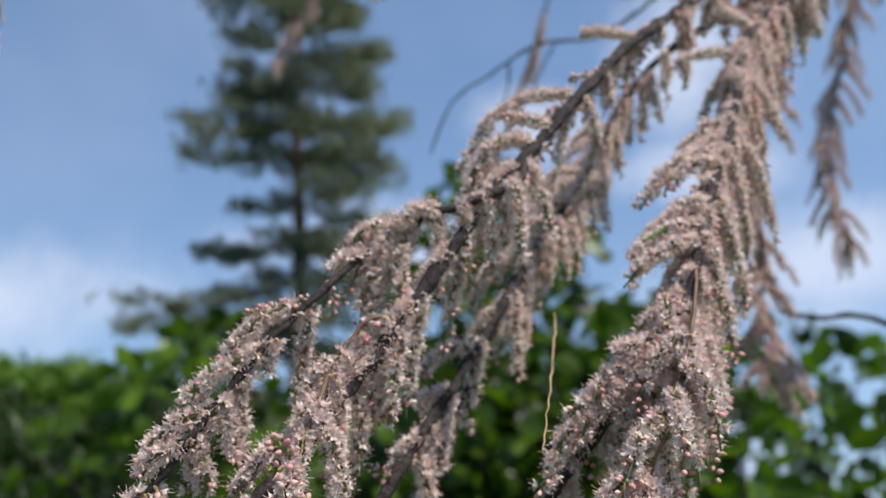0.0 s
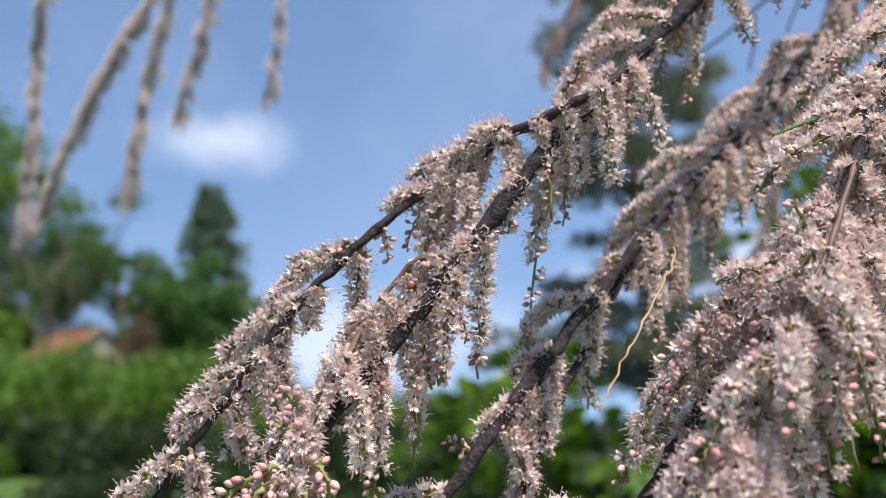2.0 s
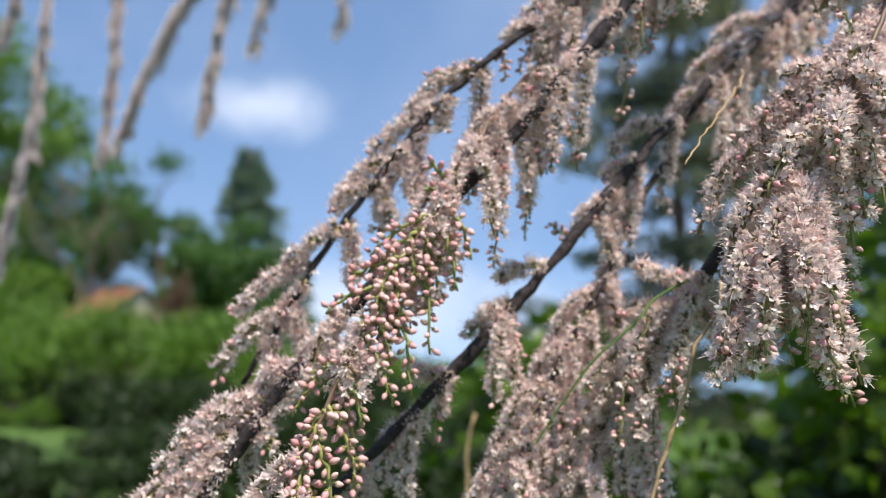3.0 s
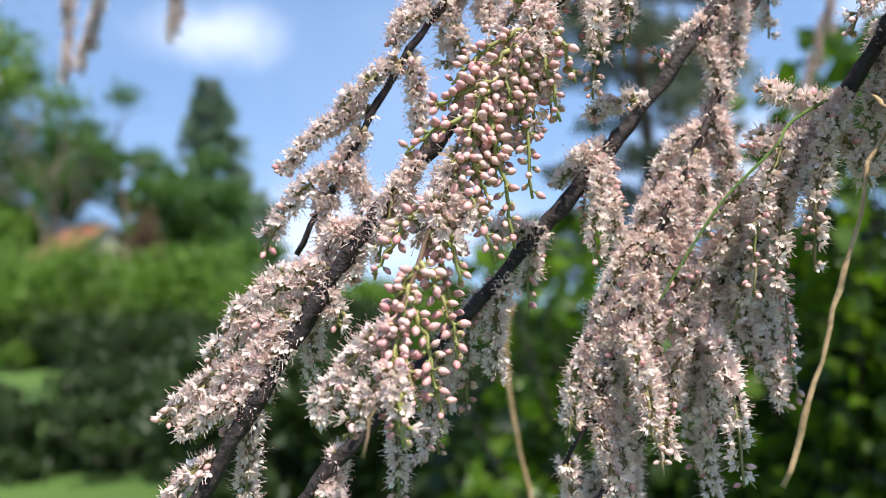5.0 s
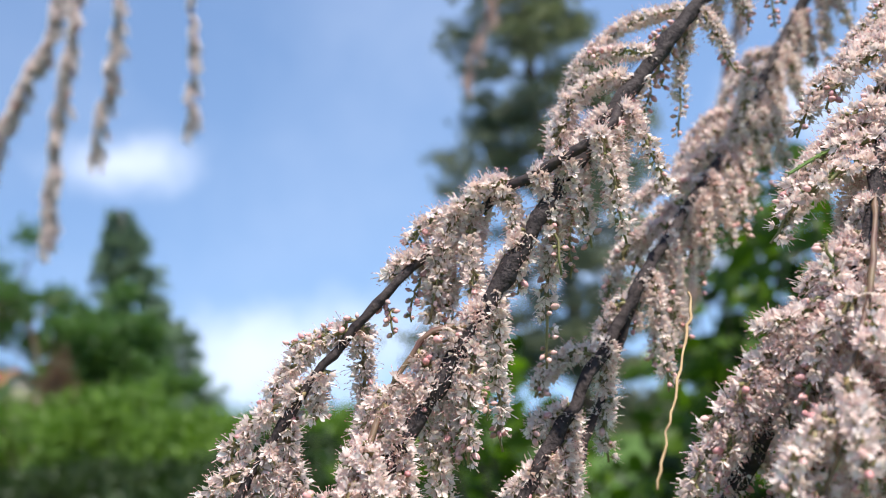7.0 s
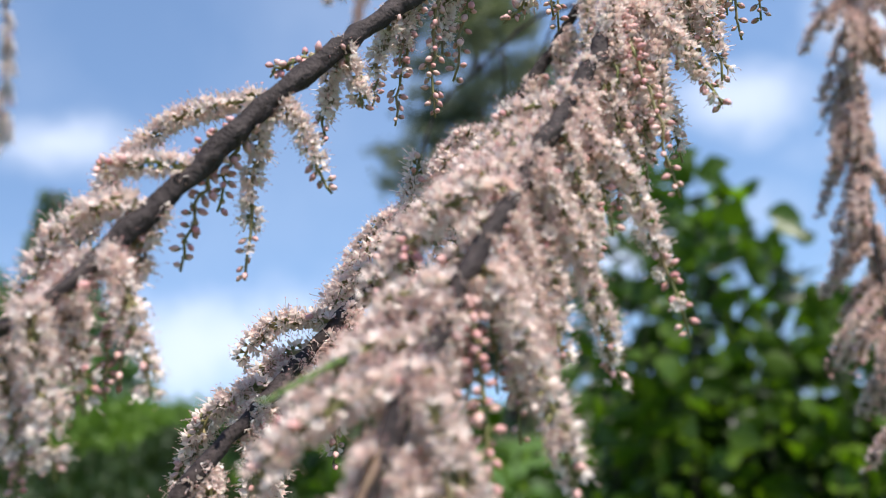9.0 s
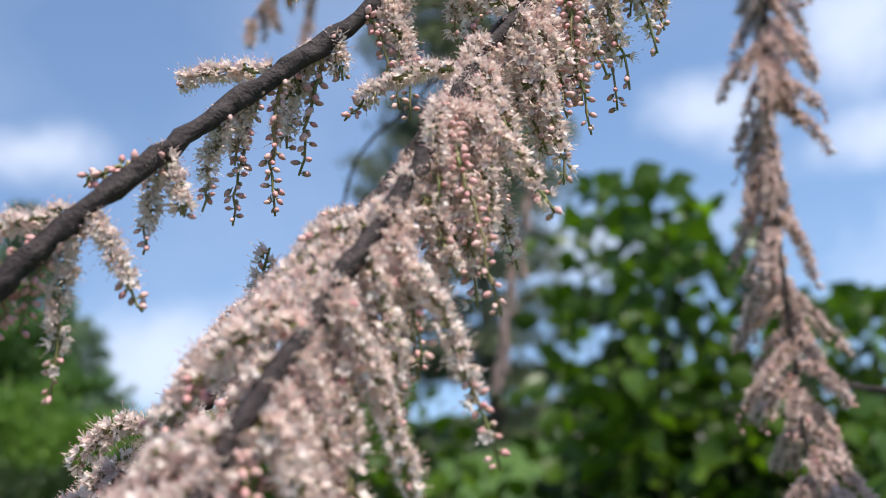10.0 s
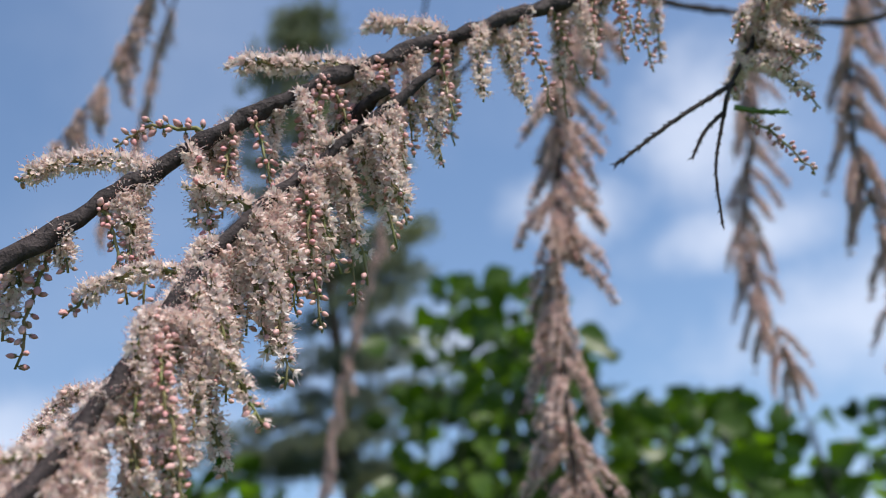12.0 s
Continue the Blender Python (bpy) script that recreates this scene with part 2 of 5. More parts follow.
class Pile:
    """Collects pieces of triangles into one mesh."""

    def __init__(self):
        self.v, self.f, self.s, self.n = [], [], [], 0

    def add(self, v, f, slot=0):
        self.v.append(v)
        self.f.append(np.asarray(f) + self.n)
        self.s.append(np.full(len(f), slot))
        self.n += len(v)

    def many(self, v, f, slot, turn, at, size):
        """Copies of a piece: turn (n,3,3), at (n,3), size (n,)."""
        if not len(at):
            return
        w = np.einsum("nij,kj->nki", turn, v) * np.asarray(size)[:, None, None] + at[:, None]
        g = np.asarray(f)[None] + (np.arange(len(at)) * len(v))[:, None, None]
        self.v.append(w.reshape(-1, 3))
        self.f.append(g.reshape(-1, 3) + self.n)
        self.s.append(np.tile(np.asarray(slot) if np.ndim(slot) else np.full(len(f), slot), len(at)))
        self.n += len(at) * len(v)

    def part(self, name, mats, parent, at, smooth=True, label="", kind=""):
        return mesh_part(name, np.vstack(self.v), np.vstack(self.f), mats, np.concatenate(self.s), parent, at, smooth, label, kind)


def turns(ways, spin):
    """Turns that bring z onto the ways, spun about them."""
    z = ways / (np.linalg.norm(ways, axis=1, keepdims=True) + 1e-12)
    ref = np.where(np.abs(z[:, 2:3]) < 0.9, [[0.0, 0, 1]], [[1.0, 0, 0]])
    x = np.cross(ref, z)
    x /= np.linalg.norm(x, axis=1, keepdims=True) + 1e-12
    y = np.cross(z, x)
    c, s = np.cos(spin)[:, None], np.sin(spin)[:, None]
    return np.stack([c * x + s * y, c * y - s * x, z], -1)


# ---- the florets of the tamarisk, in metres, opening along z ----
def open_floret(petals=5, stamens=5):
    v, f, s = [], [], []
    for k in range(petals):
        a = 2 * np.pi * k / petals
        tip = 1.10 + 0.25 * math.sin(3 * k)
        shape = [(0.12, 0, 0.30), (0.64, 0.40, 1.00), (0.78, 0, 0.78), (0.64, -0.40, 1.00), (tip, 0.17, 1.27 + 0.35 * math.cos(2 * k)), (tip, -0.17, 1.18)]
        i = len(v)
        v += [(x * math.cos(a) - y * math.sin(a), x * math.sin(a) + y * math.cos(a), z) for x, y, z in shape]
        f += [(i, i + 2, i + 1), (i, i + 3, i + 2), (i + 1, i + 2, i + 4), (i + 2, i + 5, i + 4), (i + 2, i + 3, i + 5)]
        s += [0] * 5
    for k in range(stamens):
        a = 2 * np.pi * (k + 0.5) / stamens
        lean = 1.05 + 0.45 * math.sin(5 * k + 1)
        tall = 1.95 + 0.40 * math.cos(4 * k)
        c, d = math.cos(a), math.sin(a)
        i = len(v)
        w = 0.045
        v += [(0.1 * c - w * d, 0.1 * d + w * c, 0.5), (0.1 * c + w * d, 0.1 * d - w * c, 0.5), (lean * c - w * d, lean * d + w * c, tall), (lean * c + w * d, lean * d - w * c, tall)]
        f += [(i, i + 1, i + 3), (i, i + 3, i + 2)]
        s += [0] * 2
        if stamens > 3:
            i = len(v)
            o = 0.12
            v += [(lean * c - o, lean * d, tall), (lean * c + o, lean * d, tall), (lean * c, lean * d + o, tall + 0.08), (lean * c, lean * d, tall + 0.26)]
            f += [(i, i + 1, i + 3), (i + 1, i + 2, i + 3), (i + 2, i, i + 3)]
            s += [1] * 3
    i = len(v)
    v += [(0, 0, -0.6)] + [(0.42 * math.cos(a), 0.42 * math.sin(a), 0.45) for a in np.arange(5) * 2 * np.pi / 5]
    f += [(i, i + 1 + (k + 1) % 5, i + 1 + k) for k in range(5)]
    s += [2] * 5
    return np.array(v) * 1e-3, np.array(f), np.array(s)


def closed_bud(sides=7):
    rings = [(0.34, 0.18), (0.62, 0.62), (0.66, 1.10), (0.40, 1.70)]
    v = [(0, 0, -0.1)]
    for r, z in rings:
        v += [(r * math.cos(a), r * math.sin(a), z) for a in np.arange(sides) * 2 * np.pi / sides]
    v.append((0, 0, 2.12))
    f = [(0, 1 + (k + 1) % sides, 1 + k) for k in range(sides)]
    for q in range(3):
        for k in range(sides):
            a, b = 1 + q * sides + k, 1 + q * sides + (k + 1) % sides
            f += [(a, b, b + sides), (a, b + sides, a + sides)]
    top = len(v) - 1
    f += [(top, 1 + 3 * sides + k, 1 + 3 * sides + (k + 1) % sides) for k in range(sides)]
    s = [1] * len(f)
    i = len(v)
    v += [(0.13, 0, -0.9), (-0.07, 0.12, -0.9), (-0.07, -0.12, -0.9), (0.22, 0, 0.25), (-0.12, 0.2, 0.25), (-0.12, -0.2, 0.25)]
    for k in range(3):
        a, b = i + k, i + (k + 1) % 3
        f += [(a, b, b + 3), (a, b + 3, a + 3)]
        s += [2, 2]
    i = len(v)
    for k in range(4):
        a = k * np.pi / 2
        c, d = math.cos(a), math.sin(a)
        v += [(0.30 * c - 0.3 * d, 0.30 * d + 0.3 * c, -0.1), (0.30 * c + 0.3 * d, 0.30 * d - 0.3 * c, -0.1), (0.80 * c, 0.80 * d, 0.62)]
        f.append((i + 3 * k, i + 3 * k + 1, i + 3 * k + 2))
        s.append(2)
    return np.array(v) * 1e-3, np.array(f), np.array(s)


FULL, PLAIN, BUDS, BUDS_FAR = open_floret(), open_floret(4, 3), closed_bud(), closed_bud(4)
SCALE_LEAF = (np.array([(-0.35, 0, 0), (0.35, 0, 0), (0, 0.25, 0.6), (0, 0.05, 1.7)]) * 1e-3, np.array([(0, 1, 2), (1, 3, 2), (3, 0, 2)]))


def flower_spike(branch, base, tip, kind, bow=0.2, far=False, size=1.0, seed=None):
    """One raceme from a branch: its axis arches from base to tip, beset with open florets and, towards the tip, with buds."""
    base, tip = np.array(base, float), np.array(tip, float)
    rng = np.random.default_rng(seed if seed is not None else int(abs(base @ [7919, 104729, 1299709] + tip @ [31, 37, 41]) * 1e4) % 2**31)
    length = np.linalg.norm(tip - base)
    knee = base + (tip - base) * [0.62, 0.62, 0.36] + np.array([0, 0, bow * length]) + rng.normal(0, 0.04 * length, 3)
    t = np.linspace(0, 1, 14)[:, None]
    path = (1 - t) ** 2 * base + 2 * t * (1 - t) * knee + t**2 * tip
    path[1:-1] += rng.normal(0, 0.0003, (12, 3))
    pile = Pile()
    pile.add(*tube(path, np.linspace(0.00042, 0.00022, 14) * size, 5), 2)
    arc = np.linalg.norm(np.diff(path, axis=0), axis=1).sum()
    per = {"bloom": 3600, "mixed": 3000, "bud": 1450}[kind] / size / (1.5 if far else 1.0)
    n = max(8, int(arc * per))
    u = np.clip((np.arange(n) + rng.uniform(-0.4, 0.4, n)) / n, 0, 1) * 0.96 + 0.04
    tg, na, nb = frames(path)
    at = np.stack([np.interp(u, t[:, 0], path[:, k]) for k in range(3)], 1)
    tan = np.stack([np.interp(u, t[:, 0], tg[:, k]) for k in range(3)], 1)
    n1 = np.stack([np.interp(u, t[:, 0], na[:, k]) for k in range(3)], 1)
    n2 = np.cross(tan, n1)
    spin = np.arange(n) * 2.39996 + rng.uniform(-0.5, 0.5, n)
    out = np.cos(spin)[:, None] * n1 + np.sin(spin)[:, None] * n2
    open_to = {"bloom": 0.91, "mixed": 0.78, "bud": -1.0}[kind]
    is_bud = u + rng.normal(0, 0.07, n) > open_to
    is_bud |= rng.random(n) < 0.05
    keep = ~is_bud | (rng.random(n) < (1.0 if kind == "bud" else 0.42))
    at, tan, out, u, is_bud = at[keep], tan[keep], out[keep], u[keep], is_bud[keep]
    n = len(u)
    ways = out + tan * rng.uniform(0.05, 0.8, n)[:, None] + rng.normal(0, 0.25, (n, 3))
    foot = at + out * np.where(is_bud, 0.0006, 0.0006)[:, None] * size + rng.normal(0, 0.00012, (n, 3))
    taper = np.where(is_bud, 0.76 - 0.28 * np.clip(u - 0.6, 0, 1), 0.9) * rng.uniform(0.85, 1.28, n) * size
    tr = turns(ways, rng.uniform(0, 6.28, n))
    flower, bud = (PLAIN, BUDS_FAR) if far else (FULL, BUDS)
    o = ~is_bud
    pile.many(flower[0], flower[1], flower[2], tr[o], foot[o], taper[o] * (1.25 if far else 1.0))
    pile.many(bud[0], bud[1], bud[2], tr[is_bud], foot[is_bud], taper[is_bud] * (1.15 if far else 1.0))
    label = {"bloom": "pale pink raceme in full bloom", "mixed": "half-open pink raceme", "bud": "raceme of closed pink buds"}[kind]
    return pile.part("raceme", [PETAL if not far else PETAL_DEEP if size > 1.4 else PETAL_SHADED, BUD, STEM if far else GREEN_RACHIS if size > 1.3 else RACHIS], branch, base, True, label)


ROUTE = {}


def branch_part(name, points, r0, r1, parent, mat=None, label="", step=0.003, sides=10, rough=0.10):
    """A tapered twig or branch through the points (metres)."""
    rng = np.random.default_rng(len(ROUTE) + 11)
    path = spline(points, step)
    path[1:-1] += rng.normal(0, 0.00022, path[1:-1].shape)
    rad = np.linspace(r0, r1, len(path)) * (1 + 0.10 * np.sin(np.arange(len(path)) * 0.9 + len(ROUTE)))
    v, f = tube(path, rad, sides, rough, rng)
    ob = mesh_part(name, v, f, [mat or BARK], None, parent, path[0], True, label)
    ROUTE[ob] = path
    return ob


def beset(branch, count, lengths, kinds, seed, lo=0.0, hi=1.0, spread=1.0, bow=0.25, far=False, size=1.0, droop=0.9, lean=(0, 0, 0)):
    """Racemes at uneven steps along a branch, leaving it all round and drooping."""
    rng = np.random.default_rng(seed)
    path = ROUTE[branch]
    for k in range(count):
        u = lo + (hi - lo) * (k + rng.uniform(0.1, 0.9)) / count
        i = min(int(u * (len(path) - 1)), len(path) - 2)
        base = path[i] + (u * (len(path) - 1) - i) * (path[i + 1] - path[i])
        length = rng.uniform(*lengths) * 1e-3
        a = rng.uniform(0, 2 * np.pi)
        way = np.array([math.cos(a), math.sin(a), 0]) * spread * rng.uniform(0.25, 0.8) + np.array([0, 0, -droop]) + np.array(lean)
        way /= np.linalg.norm(way)
        flower_spike(branch, base, base + way * length, kinds[int(rng.integers(len(kinds)))], bow * rng.uniform(0.4, 1.4), far, size, seed * 1000 + k)


# ---- ground ----
def height_at(x, y):
    """The garden lies level on a hillside that falls away to the right and beyond the trees."""
    soft = lambda v: np.log1p(np.exp(np.clip(v, -40, 40))) + np.maximum(v - 40, 0)
    return -0.42 * soft(np.asarray(x, float) - 1.8) * (1 - np.exp(-np.maximum(np.asarray(y, float) - 1.0, 0) / 6.0)) - 0.16 * soft(np.asarray(y, float) - 22.0)


def ground():
    n = 160
    span = np.concatenate([-np.geomspace(900, 0.4, n // 2), np.geomspace(0.4, 900, n // 2)])
    x, y = np.meshgrid(span, span + 4, indexing="ij")
    z = height_at(x, y)
    near = np.exp(-((x / 60) ** 2 + (y / 60) ** 2))
    for k, (a, b, h) in enumerate(((0.9, 0.7, 0.03), (0.31, 0.42, 0.05), (2.1, 1.7, 0.012))):
        z += h * np.sin(a * x + k) * np.cos(b * y + 2 * k) * near
    v = np.stack([x, y, z], -1).reshape(-1, 3)
    i, j = np.meshgrid(np.arange(n - 1), np.arange(n - 1), indexing="ij")
    q = i * n + j
    f = np.concatenate([np.stack([q, q + n, q + n + 1], -1).reshape(-1, 3), np.stack([q, q + n + 1, q + 1], -1).reshape(-1, 3)])
    return tagged(mesh_part("ground", v, f, [GRASS], None, None, (0, 0, 0)), "mown green lawn reaching to the garden's edge", "ground", kind="structure")


ground()


# ---- foliage helpers ----
def blade(length, width, fold=0.18, curl=0.2, rows=3):
    """A pointed leaf along z, folded along its midrib."""
    prof = {3: (0.75, 1.0, 0.62), 1: (1.0,)}[rows]
    v = [(0, 0, 0)]
    for k, p in enumerate(prof):
        z = length * (k + 1) / (rows + 1) if rows > 1 else length * 0.45
        b = -curl * length * (z / length) ** 2
        v += [(-0.5 * width * p, b + fold * width * p, z), (0, b, z), (0.5 * width * p, b + fold * width * p, z)]
    v.append((0, -curl * length, length))
    f = [(0, 2, 1), (0, 3, 2)]
    for k in range(rows - 1):
        a = 1 + 3 * k
        f += [(a, a + 1, a + 4), (a, a + 4, a + 3), (a + 1, a + 2, a + 5), (a + 1, a + 5, a + 4)]
    a, e = 1 + 3 * (rows - 1), len(v) - 1
    f += [(a, a + 1, e), (a + 1, a + 2, e)]
    return np.array(v), np.array(f)


def clumped(rng, n, centre, radii, clumps, flat=1.0):
    """Places in a rounded body, gathered in uneven clumps near its skin."""
    d = rng.normal(size=(clumps, 3))
    d /= np.linalg.norm(d, axis=1, keepdims=True)
    seat = d * rng.uniform(0.45, 1.0, (clumps, 1)) ** 0.6
    pick = rng.integers(clumps, size=n)
    p = seat[pick] + rng.normal(0, 0.16, (n, 3)) * [1, 1, flat]
    return np.asarray(centre) + p * radii, d[pick]


def leafy(name, at, label, category, radii, n, leaf, mat, seed, clumps=40, stems=6, group="", height=None):
    """A shrub or crown on stems: leaf blades in clumps round an uneven body that stands on the ground at 'at'."""
    rng = np.random.default_rng(seed)
    ob = thing(name, at, label, category, group)
    centre = np.array([at[0], at[1], at[2] + (height if height is not None else radii[2] * 0.95)])
    p, d = clumped(rng, n, centre, radii, clumps)
    keep = p[:, 2] > at[2] + 0.03
    p, d = p[keep], d[keep]
    pile = Pile()
    ways = d * 0.6 + rng.normal(0, 0.6, p.shape) + [0, 0, 0.25]
    v, f = blade(leaf, leaf * 0.55, rows=1)
    pile.many(v, f, 0, turns(ways, rng.uniform(0, 6.28, len(p))), p, rng.uniform(0.6, 1.4, len(p)))
    pile.part("foliage", [mat], ob, at, False, "", "stuff")
    for k in range(stems):
        end = centre + rng.normal(0, 0.45, 3) * radii
        end[2] = max(end[2], at[2] + 0.4)
        foot = np.array(at) + [rng.normal(0, 0.08 * radii[0]), rng.normal(0, 0.08 * radii[1]), -0.02]
        knee = 0.5 * (foot + end) + rng.normal(0, 0.12, 3) * radii
        path = spline([foot, knee, end], 0.12 * radii[2])
        r = 0.012 + 0.018 * radii[2]
        mesh_part("stem", *tube(path, np.linspace(r, r * 0.3, len(path)), 7), [OLDBARK], None, ob, foot)
    return ob


def broadleaf_tree(at, label, height, spread, n, leaf, mat, seed, crown_from=0.25):
    """A garden tree: tapered trunk, limbs, and a crown of leaf clumps borne on the limbs."""
    rng = np.random.default_rng(seed)
    ob = thing("broadleaf_tree", at, label, "tree", "garden trees")
    a = np.array(at, float)
    top = a + [rng.normal(0, 0.2), rng.normal(0, 0.2), height * 0.85]
    trunk = spline([a - [0, 0, 0.05], a + [0.1, 0, height * 0.3], a + [-0.1, 0.1, height * 0.6], top], 0.3)
    r = 0.022 * height
    mesh_part("trunk", *tube(trunk, np.linspace(r, r * 0.2, len(trunk)), 9, 0.05, rng), [OLDBARK], None, ob, at)
    tips = []
    for k in range(14):
        u = crown_from + (0.95 - crown_from) * k / 13
        i = int(u * (len(trunk) - 1))
        ang = k * 2.4 + rng.uniform(-0.4, 0.4)
        reach = spread * (1.0 - 0.55 * u) * rng.uniform(0.7, 1.1)
        end = trunk[i] + [math.cos(ang) * reach, math.sin(ang) * reach, height * rng.uniform(0.05, 0.18)]
        path = spline([trunk[i], 0.5 * (trunk[i] + end) + [0, 0, 0.06 * height], end], 0.3)
        mesh_part("limb", *tube(path, np.linspace(r * 0.4, r * 0.08, len(path)), 6), [OLDBARK], None, ob, trunk[i])
        tips += [path[j] for j in range(len(path) // 2, len(path))]
    tips = np.array(tips)
    seats = tips[rng.integers(len(tips), size=90)] + rng.normal(0, 0.09 * height, (90, 3)) * [1, 1, 0.7]
    pick = rng.integers(90, size=n)
    p = seats[pick] + rng.normal(0, 0.035 * height, (n, 3)) * [1.2, 1.2, 0.7]
    pile = Pile()
    v, f = blade(leaf, leaf * 0.6, rows=1)
    pile.many(v, f, 0, turns(rng.normal(0, 1, (n, 3)) + [0, 0, -0.2], rng.uniform(0, 6.28, n)), p, rng.uniform(0.6, 1.4, n))
    pile.part("crown", [mat], ob, at, False, "", "stuff")
    return ob


# ---- the far garden ----
def pine(at, height, seed):
    """A tall pine: straight trunk, uneven tiers of limbs, flat pads of needle tufts with sky between them."""
    rng = np.random.default_rng(seed)
    ob = thing("pine_tree", at, "tall dark green pine with open tiers of branches", "tree")
    a = np.array(at, float)
    trunk = spline([a - [0, 0, 0.1], a + [0.05, 0, height * 0.3], a + [-0.04, 0, height * 0.65], a + [0, 0, height]], 0.25)
    mesh_part("trunk", *tube(trunk, np.linspace(0.17, 0.025, len(trunk)), 10, 0.04, rng), [PINEBARK], None, ob, at)
    pile = Pile()
    tuft_v, tuft_f = [], []
    for k in range(9):
        b = k * 2.4
        lean = 0.35 + 0.5 * (k % 3) / 2
        d = np.array([math.cos(b) * lean, math.sin(b) * lean, 1.0])
        d *= 0.15 / np.linalg.norm(d)
        s = np.array([-math.sin(b), math.cos(b), 0]) * 0.012
        i = len(tuft_v)
        tuft_v += [-s, s, d + s * 0.3, d - s * 0.3]
        tuft_f += [(i, i + 1, i + 2), (i, i + 2, i + 3)]
    tuft_v, tuft_f = np.array(tuft_v), np.array(tuft_f)
    z = 0.45
    tier = 0
    while z < height - 0.2:
        u = z / height
        full = 2.9 * (1 - u) ** 0.5
        for k in range(int(rng.integers(4, 7))):
            ang = tier * 1.1 + k * 2 * np.pi / 5.3 + rng.uniform(-0.5, 0.5)
            reach = full * rng.uniform(0.5, 1.1)
            way = np.array([math.cos(ang), math.sin(ang), 0])
            root = a + [0, 0, z + rng.uniform(-0.15, 0.15)]
            rise = (0.42 * u - 0.20 + rng.uniform(-0.14, 0.10)) * reach
            end = root + way * reach + [0, 0, rise]
            knee = root + way * reach * 0.5 + [0, 0, rise * 0.5 - 0.05 * reach]
            path = spline([root, knee, end], 0.12)
            mesh_part("limb", *tube(path, np.linspace(0.010 + 0.012 * reach, 0.005, len(path)), 5), [PINEBARK], None, ob, root)
            for _ in range(int(2.0 + reach * (2.4 if z > 3.0 else 3.4))):
                w = rng.uniform(0.35, 1.02)
                j = min(int(w * (len(path) - 1)), len(path) - 1)
                side = np.array([-way[1], way[0], 0]) * float(np.clip(rng.normal(0, 0.22), -0.4, 0.4)) * reach * (1.2 - 0.5 * w)
                c = path[j] + side + [0, 0, rng.normal(0.06, 0.10)]
                m = int(rng.integers(22, 52))
                wide = rng.uniform(0.14, 0.30)
                spot = c + np.clip(rng.normal(0, 1, (m, 3)), -1.7, 1.7) * [wide, wide, 0.085]
                ways = rng.normal(0, 0.6, (m, 3)) + [0, 0, 0.55] + 0.6 * way
                pile.many(tuft_v, tuft_f, 0, turns(ways, rng.uniform(0, 6.28, m)), spot, rng.uniform(0.6, 1.15, m))
        z += rng.uniform(0.42, 0.85)
        tier += 1
    pile.part("crown", [NEEDLE], ob, at, False, "", "stuff")
    return ob


pine((-2.5, 15.0, 0.0), 9.3, 5)


def spruce(at, height, spread, seed):
    """A narrow dense conifer with ragged drooping sprays."""
    rng = np.random.default_rng(seed)
    ob = thing("conifer_tree", at, "slim dark green conifer with a ragged pointed top", "tree")
    a = np.array(at, float)
    trunk = spline([a - [0, 0, 0.1], a + [0, 0, height * 0.5], a + [0, 0, height]], 0.4)
    mesh_part("trunk", *tube(trunk, np.linspace(0.2, 0.03, len(trunk)), 9), [PINEBARK], None, ob, at)
    pile = Pile()
    v, f = blade(0.30, 0.07, rows=1)
    z = 0.5
    while z < height - 0.15:
        u = z / height
        for k in range(int(rng.integers(5, 9))):
            ang = rng.uniform(0, 6.28)
            reach = spread * (1 - u) ** 0.62 * rng.uniform(0.45, 1.15) + 0.12
            rise = reach * rng.uniform(-0.25, 0.35)
            m = int(22 + 62 * reach)
            w = rng.uniform(0.15, 1.0, m) ** 0.7
            way = np.array([math.cos(ang), math.sin(ang), 0.0])
            side = np.array([-way[1], way[0], 0.0])
            p = a + [0, 0, z] + way * (w * reach)[:, None] + side * (rng.normal(0, 0.16, m) * (1.25 - w) * reach)[:, None] + np.array([0, 0, 1.0]) * (rise * w**1.5 + rng.normal(0, 0.06, m))[:, None]
            ways = way + rng.normal(0, 0.55, (m, 3)) + [0, 0, -0.1 + 1.2 * u**3]
            pile.many(v, f, 0, turns(ways, rng.uniform(0, 6.28, m)), p, rng.uniform(0.6, 1.3, m))
        z += rng.uniform(0.13, 0.34) * (1.25 - 0.5 * u)
    pile.part("crown", [NEEDLE_DARK], ob, at, False, "", "stuff")
    return ob


spruce((-20.6, 27.0, float(height_at(-20.6, 27.0))), 9.5, 2.2, 8)
spruce((-20.6, 29.5, float(height_at(-20.6, 29.5))), 5.6, 2.0, 9)

broadleaf_tree((-23.0, 17.0, 0.0), "tall garden tree with bright fresh green leaves", 10.2, 4.2, 26000, 0.17, LEAF_LIGHT, 21, 0.12)
broadleaf_tree((-18.6, 20.0, 0.0), "rounded garden tree with mid green leaves", 6.4, 3.2, 20000, 0.17, LEAF_TREE, 22, 0.1)
broadleaf_tree((-18.2, 22.5, 0.0), "low garden tree with dense dark green leaves", 4.6, 2.3, 18000, 0.17, LEAF_TREE, 23, 0.08)
broadleaf_tree((-27.0, 22.0, 0.0), "tall garden tree with dark green leaves", 9.0, 4.0, 16000, 0.2, LEAF_TREE, 24, 0.1)

